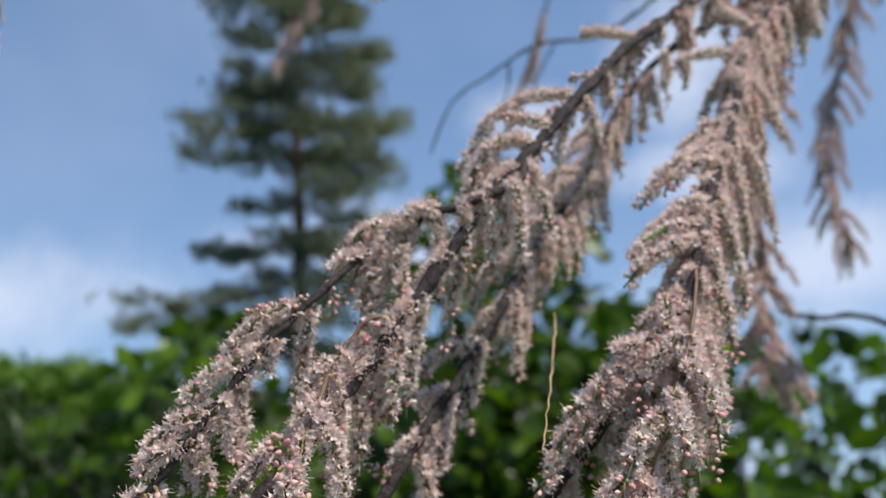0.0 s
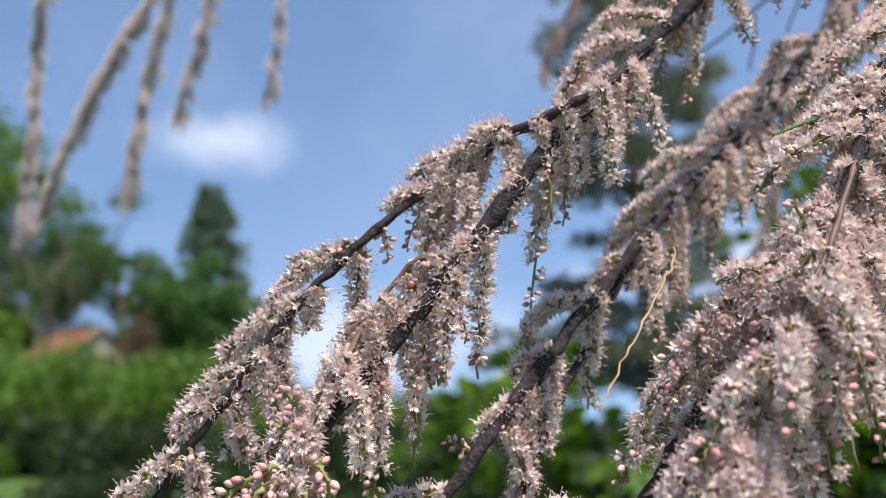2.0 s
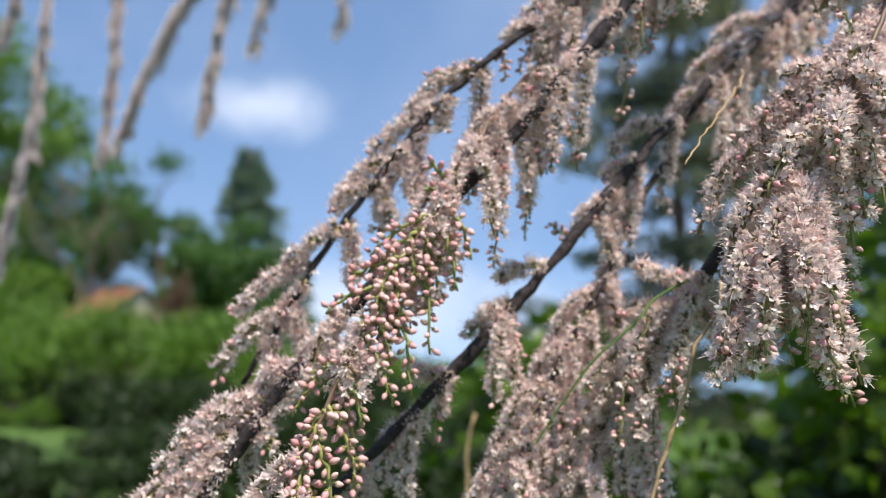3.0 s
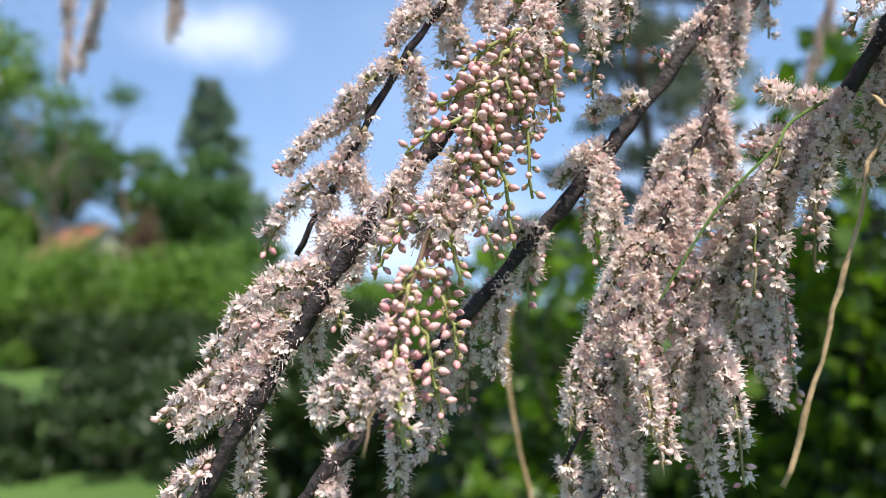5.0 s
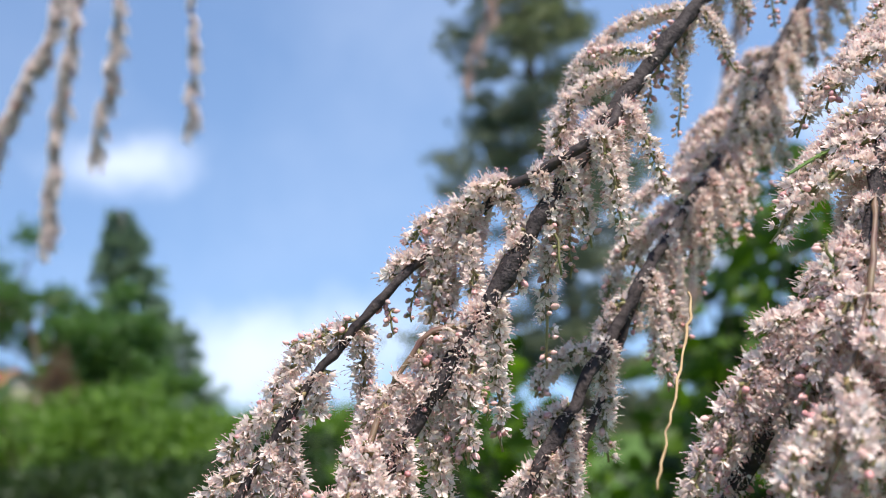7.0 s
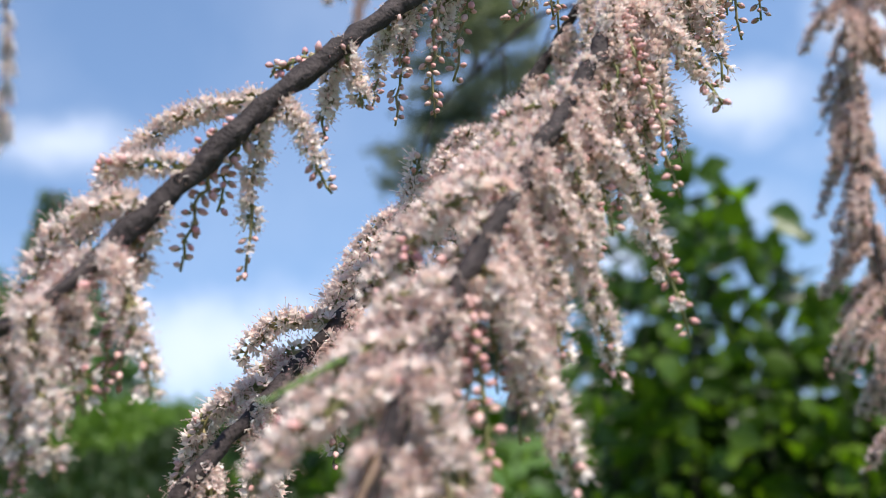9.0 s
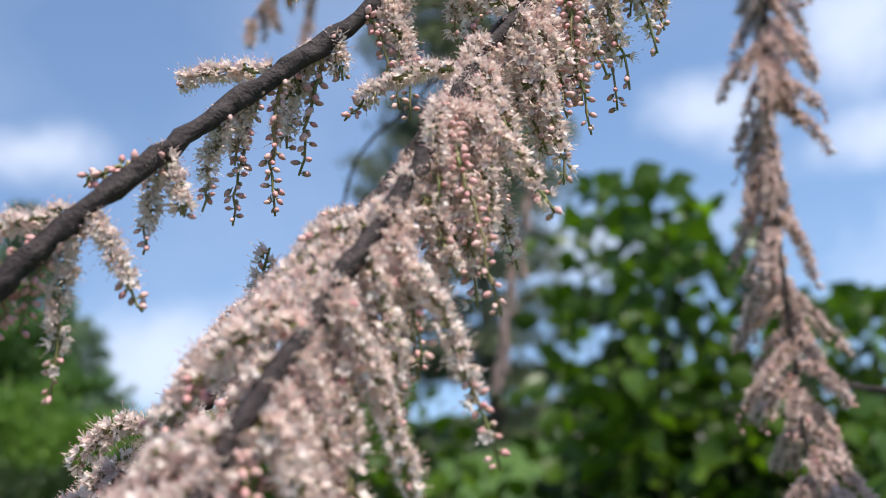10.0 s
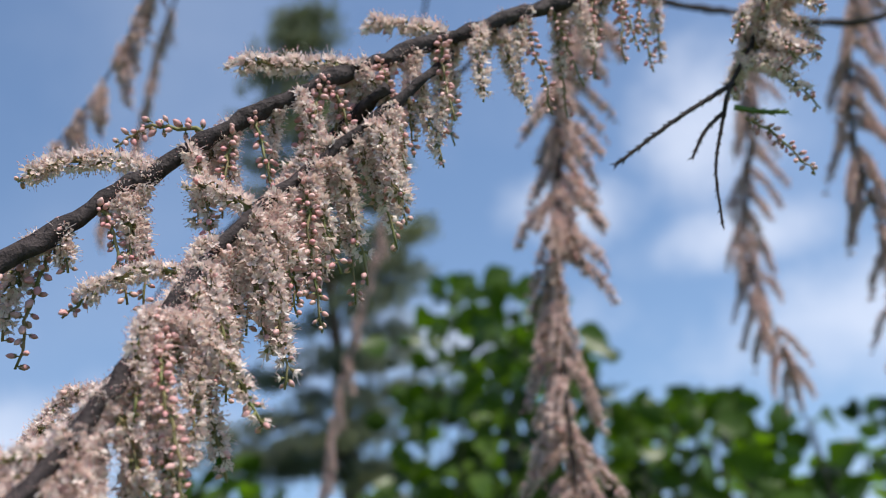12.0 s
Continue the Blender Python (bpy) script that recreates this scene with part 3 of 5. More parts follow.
MOUND = "mounded garden shrub with bright green leaves"
leafy("shrub", (-13.4, 11.8, 0), MOUND, "shrub", (1.5, 1.2, 1.0), 9000, 0.11, LEAF_LIGHT, 31, group="garden shrubs")
leafy("shrub", (-11.6, 11.9, 0), MOUND, "shrub", (1.5, 1.2, 1.05), 9000, 0.11, LEAF_LIGHT, 32, group="garden shrubs")
leafy("shrub", (-9.6, 11.6, 0), MOUND, "shrub", (1.4, 1.2, 0.9), 9000, 0.11, LEAF_LIGHT, 33, group="garden shrubs")
leafy("shrub", (-7.9, 11.4, 0), MOUND, "shrub", (1.3, 1.1, 0.6), 9000, 0.11, LEAF_LIGHT, 34, group="garden shrubs")
leafy("shrub", (-6.2, 11.2, 0), MOUND, "shrub", (1.3, 1.1, 0.56), 9000, 0.11, LEAF_LIGHT, 35, group="garden shrubs")
leafy("shrub", (-4.6, 11.6, 0), MOUND, "shrub", (1.2, 1.0, 0.53), 8000, 0.11, LEAF_LIGHT, 36, group="garden shrubs")
leafy("shrub", (-15.4, 12.2, 0), MOUND, "shrub", (1.6, 1.2, 1.2), 8000, 0.12, LEAF_LIGHT, 37, group="garden shrubs")
leafy("copper_shrub", (-14.6, 16.2, 0), "upright shrub with brownish copper leaves", "shrub", (0.55, 0.5, 1.45), 4200, 0.09, LEAF_COPPER, 38)
HEDGE = "dark green leafy hedge shrub beside the lawn"
leafy("hedge_shrub", (-7.6, 8.9, 0), HEDGE, "shrub", (1.3, 0.8, 0.48), 9000, 0.09, LEAF_DARK, 41, group="hedge shrubs")
leafy("hedge_shrub", (-5.9, 8.4, 0), HEDGE, "shrub", (1.2, 0.8, 0.40), 9000, 0.10, LEAF_DARK, 42, group="hedge shrubs")
leafy("hedge_shrub", (-4.4, 7.9, 0), HEDGE, "shrub", (1.1, 0.8, 0.48), 9000, 0.09, LEAF_DARK, 43, group="hedge shrubs")
leafy("hedge_shrub", (-3.0, 7.6, 0), HEDGE, "shrub", (1.0, 0.8, 0.42), 9000, 0.10, LEAF_DARK, 44, group="hedge shrubs")
leafy("hedge_shrub", (-4.7, 6.5, 0), HEDGE, "shrub", (1.0, 0.6, 0.36), 8000, 0.09, LEAF_DARK, 55, group="hedge shrubs")
leafy("hedge_shrub", (-9.3, 10.2, 0), HEDGE, "shrub", (1.3, 0.7, 0.43), 8000, 0.09, LEAF_DARK, 45, group="hedge shrubs")
for number, (x, y, tall) in enumerate(((-2.7, 4.1, 0.52), (-1.75, 4.2, 0.56), (0.15, 4.4, 0.57))):
    leafy("hedge_shrub", (x, y, 0), HEDGE, "shrub", (0.75, 0.55, tall), 7000, 0.09, LEAF_DARK, 70 + number, group="hedge shrubs")
LOW = "low leafy garden plant at the edge of the lawn"
leafy("garden_plant", (-7.3, 5.6, 0), LOW, "plant", (0.7, 0.5, 0.22), 3600, 0.08, LEAF_DARK, 46, 26, 4, "low plants")
leafy("garden_plant", (-6.0, 5.0, 0), LOW, "plant", (0.7, 0.5, 0.24), 3600, 0.08, LEAF_DARK, 47, 26, 4, "low plants")
leafy("garden_plant", (-4.9, 5.3, 0), LOW, "plant", (0.7, 0.5, 0.26), 3600, 0.08, LEAF_DARK, 48, 26, 4, "low plants")
leafy("garden_plant", (-8.7, 6.6, 0), LOW, "plant", (0.7, 0.5, 0.20), 3600, 0.08, LEAF_DARK, 49, 26, 4, "low plants")
leafy("garden_plant", (-6.6, 7.2, 0), LOW, "plant", (0.9, 0.5, 0.30), 3800, 0.08, LEAF_DARK, 50, 26, 4, "low plants")
leafy("garden_plant", (-3.7, 5.3, 0), LOW, "plant", (0.8, 0.5, 0.30), 4200, 0.08, LEAF_DARK, 56, 26, 4, "low plants")
leafy("garden_plant", (-2.7, 4.9, 0), LOW, "plant", (0.7, 0.5, 0.30), 4200, 0.08, LEAF_DARK, 57, 26, 4, "low plants")
leafy("garden_plant", (-1.9, 5.3, 0), LOW, "plant", (0.7, 0.5, 0.30), 4200, 0.08, LEAF_DARK, 58, 26, 4, "low plants")
leafy("hedge_shrub", (-11.2, 10.9, 0), HEDGE, "shrub", (1.2, 0.6, 0.42), 7000, 0.09, LEAF_DARK, 53, group="hedge shrubs")
leafy("hedge_shrub", (-13.4, 11.0, 0), HEDGE, "shrub", (1.2, 0.6, 0.42), 7000, 0.09, LEAF_DARK, 54, group="hedge shrubs")
leafy("clipped_bush", (-12.9, 10.4, 0), "small rounded bright green bush on the lawn", "bush", (0.36, 0.36, 0.30), 2600, 0.05, LEAF_LIGHT, 51, 24, 4, "small bushes")
leafy("clipped_bush", (-12.0, 10.3, 0), "small rounded bright green bush on the lawn", "bush", (0.30, 0.30, 0.24), 2200, 0.05, LEAF_LIGHT, 52, 24, 4, "small bushes")


def box(name, lo, hi, mat, parent, label="", bevel=0.02):
    bm = bmesh.new()
    bmesh.ops.create_cube(bm, size=1.0)
    lo, hi = Vector(lo), Vector(hi)
    for v in bm.verts:
        v.co = Vector([(hi[k] - lo[k]) * v.co[k] for k in range(3)])
    bmesh.ops.bevel(bm, geom=list(bm.edges), offset=bevel, segments=1, affect="EDGES")
    me = bpy.data.meshes.new(name)
    bm.to_mesh(me)
    bm.free()
    me.materials.append(mat)
    ob = new(name, me)
    attach(ob, (lo + hi) / 2, parent)
    return tagged(ob, label)


def garden_house(at):
    """A low house with a clay-tile roof, half hidden by the shrubs."""
    x, y, z = at
    ob = thing("garden_shed", at, "small rendered garden shed with an orange clay tile roof", "shed")
    box("wall", (x - 0.55, y, z - 0.05), (x + 0.55, y + 2.4, z + 1.97), WALL, ob)
    win = box("window", (x - 0.3, y - 0.06, z + 0.8), (x + 0.3, y + 0.04, z + 1.6), WALL, ob, "framed window")
    box("pane", (x - 0.24, y - 0.075, z + 0.86), (x + 0.24, y - 0.062, z + 1.54), GLASS, win, bevel=0.003)
    v, f = [], []
    rows, cols = 9, 7
    for side, (y0, y1) in enumerate(((y - 0.25, y + 1.2), (y + 2.65, y + 1.2))):
        for r in range(rows):
            for c in range(cols):
                x0 = x - 0.70 + 1.4 * c / cols
                x1 = x0 + 1.4 / cols - 0.012
                a, b = r / rows, (r + 1.25) / rows
                for q, (xx, t, up) in enumerate(((x0, a, 0.045), (x1, a, 0.045), (x1, b, 0.0), (x0, b, 0.0), (0.5 * (x0 + x1), a, 0.085), (0.5 * (x0 + x1), b, 0.04))):
                    v.append((xx, y0 + (y1 - y0) * min(t, 1), z + 1.90 + 0.78 * min(t, 1) + up))
                i = len(v) - 6
                f += [(i, i + 4, i + 5), (i, i + 5, i + 3), (i + 4, i + 1, i + 2), (i + 4, i + 2, i + 5)]
    mesh_part("roof", v, f, [TILE], None, ob, at, False, "orange clay tiles")
    for side, yy in enumerate((y - 0.20, y + 2.60)):
        box("eave_board", (x - 0.70, yy - 0.03, z + 1.78), (x + 0.70, yy + 0.03, z + 1.90), OLDBARK, ob)
    for k, xx in enumerate((x - 0.50, x + 0.50)):
        bm = bmesh.new()
        pts = [bm.verts.new(p) for p in ((xx - 0.05, y, z + 1.94), (xx - 0.05, y + 2.4, z + 1.94), (xx - 0.05, y + 1.2, z + 2.60))]
        face = bm.faces.new(pts)
        ext = bmesh.ops.extrude_face_region(bm, geom=[face])
        bmesh.ops.translate(bm, vec=(0.1, 0, 0), verts=[g for g in ext["geom"] if isinstance(g, bmesh.types.BMVert)])
        bmesh.ops.recalc_face_normals(bm, faces=bm.faces)
        bmesh.ops.translate(bm, vec=(-x, -y, -z), verts=bm.verts)
        me = bpy.data.meshes.new("gable")
        bm.to_mesh(me)
        bm.free()
        me.materials.append(WALL)
        attach(new("gable", me), at, ob)


garden_house((-16.6, 15.4, 0.0))


def bare_tree(at, height, seed):
    """A thin leafless tree: forks that fork again."""
    rng = np.random.default_rng(seed)
    ob = thing("bare_tree", at, "thin leafless dark tree among the green crowns", "tree")
    pile = Pile()
    a = np.array(at, float)

    def fork(root, way, length, r, depth):
        end = root + way * length
        path = spline([root, 0.5 * (root + end) + rng.normal(0, 0.06 * length, 3), end], 0.2)
        v, f = tube(path, np.linspace(r, r * 0.55, len(path)), 6)
        if depth == 4:
            mesh_part("trunk", v, f, [OLDBARK], None, ob, root)
        else:
            pile.add(v, f)
        if depth:
            for k in range(3):
                w = way + rng.normal(0, 0.42, 3) + [0, 0, 0.1]
                fork(path[-1 - k * len(path) // 5], w / np.linalg.norm(w), length * rng.uniform(0.55, 0.8), r * 0.55, depth - 1)

    fork(a - [0, 0, 0.05], np.array([0.05, 0, 1.0]), height * 0.42, 0.09, 4)
    pile.part("bough", [OLDBARK], ob, at, True, "", "stuff")


bare_tree((-18.2, 16.6, 0.0), 6.4, 61)


# ---- the broad-leaved bush behind the tamarisk ----
def outline(x):
    """The bush's height along x."""
    return float(np.interp(x, [-1.1, -0.86, -0.76, -0.55, -0.35, -0.15, 0.03, 0.12, 0.26, 0.34, 0.46, 0.60, 0.78, 1.0, 1.2, 1.6],
                           [1.34, 1.50, 1.58, 1.30, 1.28, 1.38, 2.04, 2.06, 1.98, 1.92, 1.66, 1.70, 1.56, 1.42, 1.50, 1.40]))


def lilac_bush():
    rng = np.random.default_rng(77)
    ob = thing("lilac_bush", (0.15, 2.65, 0.0), "dense leafy bush with broad dark green heart-shaped leaves", "bush")
    v, f = blade(0.085, 0.062, 0.20, 0.18)
    me = bpy.data.meshes.new("leaf")
    spots, ways = [], []
    for k in range(104):
        x = -1.05 + 2.65 * ((k * 0.6180) % 1.0 + rng.uniform(-0.01, 0.01))
        y = 2.30 + 1.05 * k / 104
        if (-0.66 < x < -0.08 and k % 4) or (x > 1.0 and k % 3):
            continue
        top = outline(x) + rng.uniform(-0.16, 0.02) + 0.05 * (y - 2.5)
        foot = np.array([0.15 + (x - 0.15) * 0.55, 2.65 + (y - 2.65) * 0.5, -0.02])
        path = spline([foot, foot * 0.35 + np.array([x, y, top]) * 0.65 + rng.normal(0, 0.05, 3) - [0, 0, 0.15], [x, y, top]], 0.05)
        mesh_part("stem", *tube(path, np.linspace(0.007, 0.0018, len(path)), 6), [BARK], None, ob, foot)
        for i in range(len(path) // 4, len(path)):
            high_up = i / len(path)
            for s in range(6 if high_up < 0.72 else 2):
                ang = i * 1.57 + s * 1.6 + rng.uniform(-0.5, 0.5)
                d = np.array([math.cos(ang), math.sin(ang), 0.0])
                out = rng.uniform(0.02, 0.17)
                spots.append(path[i] + d * out + rng.normal(0, 0.015, 3))
                ways.append(d * 0.9 + [0, 0, rng.uniform(-0.7, 0.35)] + rng.normal(0, 0.25, 3))
        for s in range(5):
            ang = s * 1.26
            d = np.array([math.cos(ang), math.sin(ang), 0.0])
            spots.append(path[-1] + d * 0.012)
            ways.append(d * 0.7 + [0, 0, rng.uniform(0.1, 0.8)])
    spots, ways = np.array(spots), np.array(ways)
    tr = turns(ways, np.pi / 2 + rng.normal(0, 0.6, len(spots)))
    size = rng.uniform(0.55, 1.25, len(spots))
    near = np.argsort(spots[:, 1] - 0.45 * spots[:, 2] + 0.12 * np.abs(spots[:, 0]))
    me.from_pydata([tuple(p) for p in v], [], [tuple(int(i) for i in t) for t in f])
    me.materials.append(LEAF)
    for p in me.polygons:
        p.use_smooth = True
    pick = [int(i) for i in near if spots[i, 2] > 1.0][:300]
    for i in pick:
        leaf = new("leaf", me)
        attach(leaf, spots[i], ob)
        leaf.rotation_mode = "QUATERNION"
        leaf.rotation_quaternion = Matrix(tr[i].tolist()).to_quaternion()
        leaf.scale = (size[i],) * 3
    rest = np.setdiff1d(np.arange(len(spots)), pick)
    pile = Pile()
    pile.many(v, f, 0, tr[rest], spots[rest], size[rest])
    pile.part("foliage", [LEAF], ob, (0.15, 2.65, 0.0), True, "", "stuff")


lilac_bush()


def young_bush():
    """A looser young bush nearer by, whose large leaves stand well apart."""
    rng = np.random.default_rng(78)
    at = (0.80, 1.60, 0.0)
    ob = thing("leafy_bush", at, "young open bush with large broad fresh green leaves", "bush")
    v, f = blade(0.082, 0.060, 0.16, 0.14)
    me = bpy.data.meshes.new("leaf")
    me.from_pydata([tuple(p) for p in v], [], [tuple(int(i) for i in t) for t in f])
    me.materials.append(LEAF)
    for p in me.polygons:
        p.use_smooth = True
    for k in range(11):
        x = 0.44 + 0.85 * k / 10 + rng.uniform(-0.03, 0.03)
        y = 1.38 + 0.42 * ((k * 0.618) % 1.0)
        top = 1.63 - 0.26 * abs(x - 0.62) + rng.uniform(-0.17, 0.03)
        foot = np.array([0.80 + (x - 0.80) * 0.3, 1.60 + (y - 1.60) * 0.3, -0.02])
        path = spline([foot, foot * 0.4 + np.array([x, y, top]) * 0.6 + rng.normal(0, 0.03, 3), [x, y, top]], 0.035)
        mesh_part("stem", *tube(path, np.linspace(0.008, 0.002, len(path)), 6), [BARK], None, ob, foot)
        for i in range(len(path) // 3, len(path), 2):
            for side in (0, 1):
                ang = i * 0.785 + side * np.pi + rng.uniform(-0.4, 0.4)
                d = np.array([math.cos(ang), math.sin(ang), 0.0])
                spot = path[i] + d * rng.uniform(0.012, 0.045)
                way = d + [0, 0, rng.uniform(-0.5, 0.5)]
                leaf = new("leaf", me)
                attach(leaf, spot, ob)
                leaf.rotation_mode = "QUATERNION"
                leaf.rotation_quaternion = Matrix(turns(way[None], np.array([np.pi / 2 + rng.normal(0, 0.5)]))[0].tolist()).to_quaternion()
                leaf.scale = (rng.uniform(0.55, 1.1),) * 3


young_bush()


# ---- the tamarisk ----
def mm(*points):
    return [tuple(c / 1000 for c in p) for p in points]


ROOT = (1.05, 0.30, 0.0)
tamarisk = thing("tamarisk", ROOT, "flowering tamarisk with arching branches of pale pink racemes", "shrub")
branch_part("trunk", [(1.05, 0.30, -0.03), (1.02, 0.33, 0.6), (0.92, 0.38, 1.2), (0.80, 0.42, 1.6)], 0.034, 0.020, tamarisk, OLDBARK, "grey-brown trunk", 0.03)
branch_part("limb", [(0.81, 0.42, 1.58), (0.62, 0.44, 1.86), (0.42, 0.44, 1.88), (0.30, 0.40, 1.82), (0.235, 0.36, 1.78)], 0.013, 0.0036, tamarisk, BARK, "", 0.012)
high = branch_part("limb", [(0.92, 0.38, 1.2), (0.85, 0.60, 1.9), (0.55, 0.72, 2.22), (0.10, 0.72, 2.34), (-0.40, 0.66, 2.26), (-0.80, 0.64, 2.14)], 0.016, 0.004, tamarisk, OLDBARK, "", 0.03)

A = branch_part("branch", mm((261, 375, 1787), (177, 325, 1749.5), (114, 300, 1725), (69, 276, 1693.5), (42.5, 246.5, 1666), (13, 219.5, 1630), (-13, 202, 1594), (-39, 188.5, 1562), (-64.5, 176, 1532), (-85, 164, 1499), (-107, 150.5, 1460)), 0.0018, 0.0017, tamarisk, BARK, "dark brown arching branch")
B = branch_part("branch", mm((135, 302, 1725), (96, 328, 1708), (74, 332, 1686.5), (60, 310.5, 1664.5), (48, 291.5, 1644), (33, 271.5, 1625.5), (20.5, 249, 1607.5), (4.5, 229.5, 1584), (-18, 211.5, 1552), (-48, 194.5, 1516.5), (-87, 174.5, 1473)), 0.0015, 0.0014, tamarisk, BARK, "dark brown arching branch")
C = branch_part("branch", mm((176, 324, 1750), (154, 323, 1743), (143, 307, 1728), (119, 296.5, 1708.5), (102.5, 280, 1690), (91, 257, 1664.5), (78, 236, 1641), (66.5, 217, 1617.5), (57, 207.5, 1596), (41, 208, 1578), (23, 213, 1553), (3, 216.5, 1523.5), (-17, 217, 1492), (-40, 216, 1455)), 0.0011, 0.0018, tamarisk, BARK, "dark brown arching branch")
T = branch_part("branchlet", mm((25, 230, 1645), (21, 217, 1635.5), (4.5, 215, 1629.5), (-10.5, 215, 1622.5), (-26, 204.5, 1609), (-40, 197, 1594), (-52.5, 191, 1577), (-65, 186.5, 1559), (-84.5, 180, 1526.5)), 0.0011, 0.0007, tamarisk, TWIG, "thin dark side twig")
K = branch_part("branchlet", mm((-8, 205, 1602), (-14, 201, 1602), (-21.5, 198, 1594.5), (-26.5, 188, 1580), (-31.5, 178.5, 1566), (-38, 172, 1551), (-44.5, 166, 1535), (-49.5, 157, 1516), (-53.5, 147.5, 1493)), 0.00055, 0.0004, tamarisk, STEM, "reddish green budding twig")
Q = branch_part("branchlet", mm((66.5, 217, 1617.5), (59, 200, 1598), (50, 189, 1578), (43, 185, 1559), (39, 184, 1544)), 0.0005, 0.0003, tamarisk, STEM, "reddish green flowering twig")
S = branch_part("branchlet", mm((20.5, 249, 1607.5), (6, 236, 1578), (-5, 220, 1549), (-13, 211, 1531), (-19, 206, 1514), (-28, 205, 1494), (-36, 203, 1479)), 0.0010, 0.0005, tamarisk, TWIG, "thin dark side twig")


def raceme(branch, base, tip, kind, bow):
    """A raceme whose foot and tip are given in millimetres; the lower, fresher ones are fuller."""
    size = (1.35 if kind == "bud" else 1.2) if branch is K else 1.15 if base[2] > 1695 else 1.0 if base[2] > 1650 else 1.22 if kind != "bud" else 0.95
    return flower_spike(branch, [c / 1000 for c in base], [c / 1000 for c in tip], kind, bow, size=size)


raceme(A, (42, 246, 1665), (7, 240, 1642), "bloom", 0.38)
raceme(A, (33, 237, 1654), (19, 233, 1656), "bloom", 0.22)
raceme(A, (39, 243, 1662), (30, 241, 1657), "bud", 0.15)
raceme(A, (36, 240, 1658), (27, 240, 1640), "bud", 0.12)
raceme(A, (41, 244, 1663), (32, 244, 1649), "bud", 0.1)
raceme(A, (42, 246, 1665), (34, 247, 1638), "mixed", 0.1)
raceme(A, (43, 247, 1666), (49, 250, 1650), "mixed", 0.12)
raceme(A, (28, 232, 1648), (18, 232, 1622), "bud", 0.1)
raceme(A, (23, 228, 1643), (9, 227, 1617), "bloom", 0.2)
raceme(A, (52, 258, 1677), (45, 258, 1660), "mixed", 0.1)
raceme(A, (51, 256, 1676), (53, 258, 1665), "bloom", 0.1)
raceme(A, (59, 266, 1684), (52, 266, 1667), "mixed", 0.1)
raceme(A, (62, 270, 1688), (57, 270, 1675), "bloom", 0.1)
raceme(A, (67, 274, 1692), (61, 276, 1666), "bud", 0.05)
raceme(A, (49, 253, 1673), (40, 251, 1671), "bud", 0.2)
raceme(B, (52, 298, 1651), (31, 294, 1638), "bloom", 0.4)
raceme(B, (64, 317, 1671), (46, 314, 1656), "bloom", 0.35)
raceme(B, (37, 277, 1630), (18, 273, 1625), "bloom", 0.35)
raceme(B, (29, 264, 1620), (10, 261, 1604), "bloom", 0.3)
raceme(B, (45, 287, 1640), (30, 285, 1630), "bloom", 0.3)
raceme(B, (33, 271, 1626), (17, 269, 1611), "bloom", 0.3)
raceme(C, (87, 251, 1657), (77, 248, 1656), "mixed", 0.3)
raceme(C, (86, 249, 1655), (69, 246, 1646), "mixed", 0.25)
raceme(C, (84, 246, 1652), (67, 243, 1641), "bloom", 0.25)
raceme(C, (82, 242, 1648), (57, 238, 1631), "bloom", 0.22)
raceme(C, (79, 238, 1644), (63, 235, 1635), "mixed", 0.2)
raceme(C, (81, 241, 1647), (81, 244, 1624), "bloom", 0.1)
raceme(C, (89, 253, 1660), (86, 256, 1629), "bloom", 0.1)
raceme(C, (92, 260, 1667), (87, 261, 1645), "mixed", 0.1)
raceme(C, (93, 261, 1669), (92, 263, 1642), "bloom", 0.1)
raceme(C, (94, 264, 1672), (99, 267, 1652), "bloom", 0.1)
raceme(C, (97, 269, 1678), (102, 271, 1667), "bloom", 0.1)
raceme(C, (91, 258, 1665), (96, 261, 1649), "bloom", 0.1)
raceme(C, (91, 256, 1664), (86, 257, 1646), "bloom", 0.1)
raceme(C, (78, 235, 1640), (74, 237, 1617), "bud", 0.08)
raceme(C, (76, 233, 1637), (73, 233, 1627), "bud", 0.08)
raceme(C, (80, 240, 1645), (78, 241, 1625), "bud", 0.08)
raceme(C, (75, 231, 1635), (70, 233, 1608), "bud", 0.08)
raceme(C, (74, 229, 1633), (65, 229, 1613), "bloom", 0.12)
raceme(C, (73, 227, 1631), (59, 225, 1623), "bloom", 0.3)
raceme(C, (72, 226, 1629), (69, 226, 1620), "bloom", 0.1)
raceme(C, (71, 223, 1626), (50, 220, 1615), "bloom", 0.25)
raceme(C, (69, 221, 1623), (63, 221, 1610), "bloom", 0.15)
raceme(C, (68, 219, 1620), (47, 215, 1609), "bloom", 0.25)
raceme(C, (67, 218, 1620), (66, 219, 1607), "bloom", 0.1)
raceme(C, (85, 246, 1653), (78, 246, 1638), "bloom", 0.15)
raceme(C, (77, 234, 1639), (71, 233, 1634), "bloom", 0.2)
raceme(A, (90, 289, 1710), (64, 285, 1710), "bloom", 0.25)
raceme(A, (83, 285, 1705), (87, 287, 1692), "bloom", 0.1)
raceme(A, (73, 279, 1697), (63, 280, 1679), "bloom", 0.15)
raceme(A, (74, 280, 1698), (75, 281, 1690), "mixed", 0.1)
raceme(A, (64, 271, 1689), (54, 273, 1665), "bud", 0.1)
raceme(A, (66, 274, 1691), (47, 271, 1692), "bloom", 0.15)
raceme(A, (77, 281, 1700), (64, 282, 1674), "bud", 0.15)
raceme(A, (129, 306, 1732), (101, 304, 1736), "bloom", 0.15)
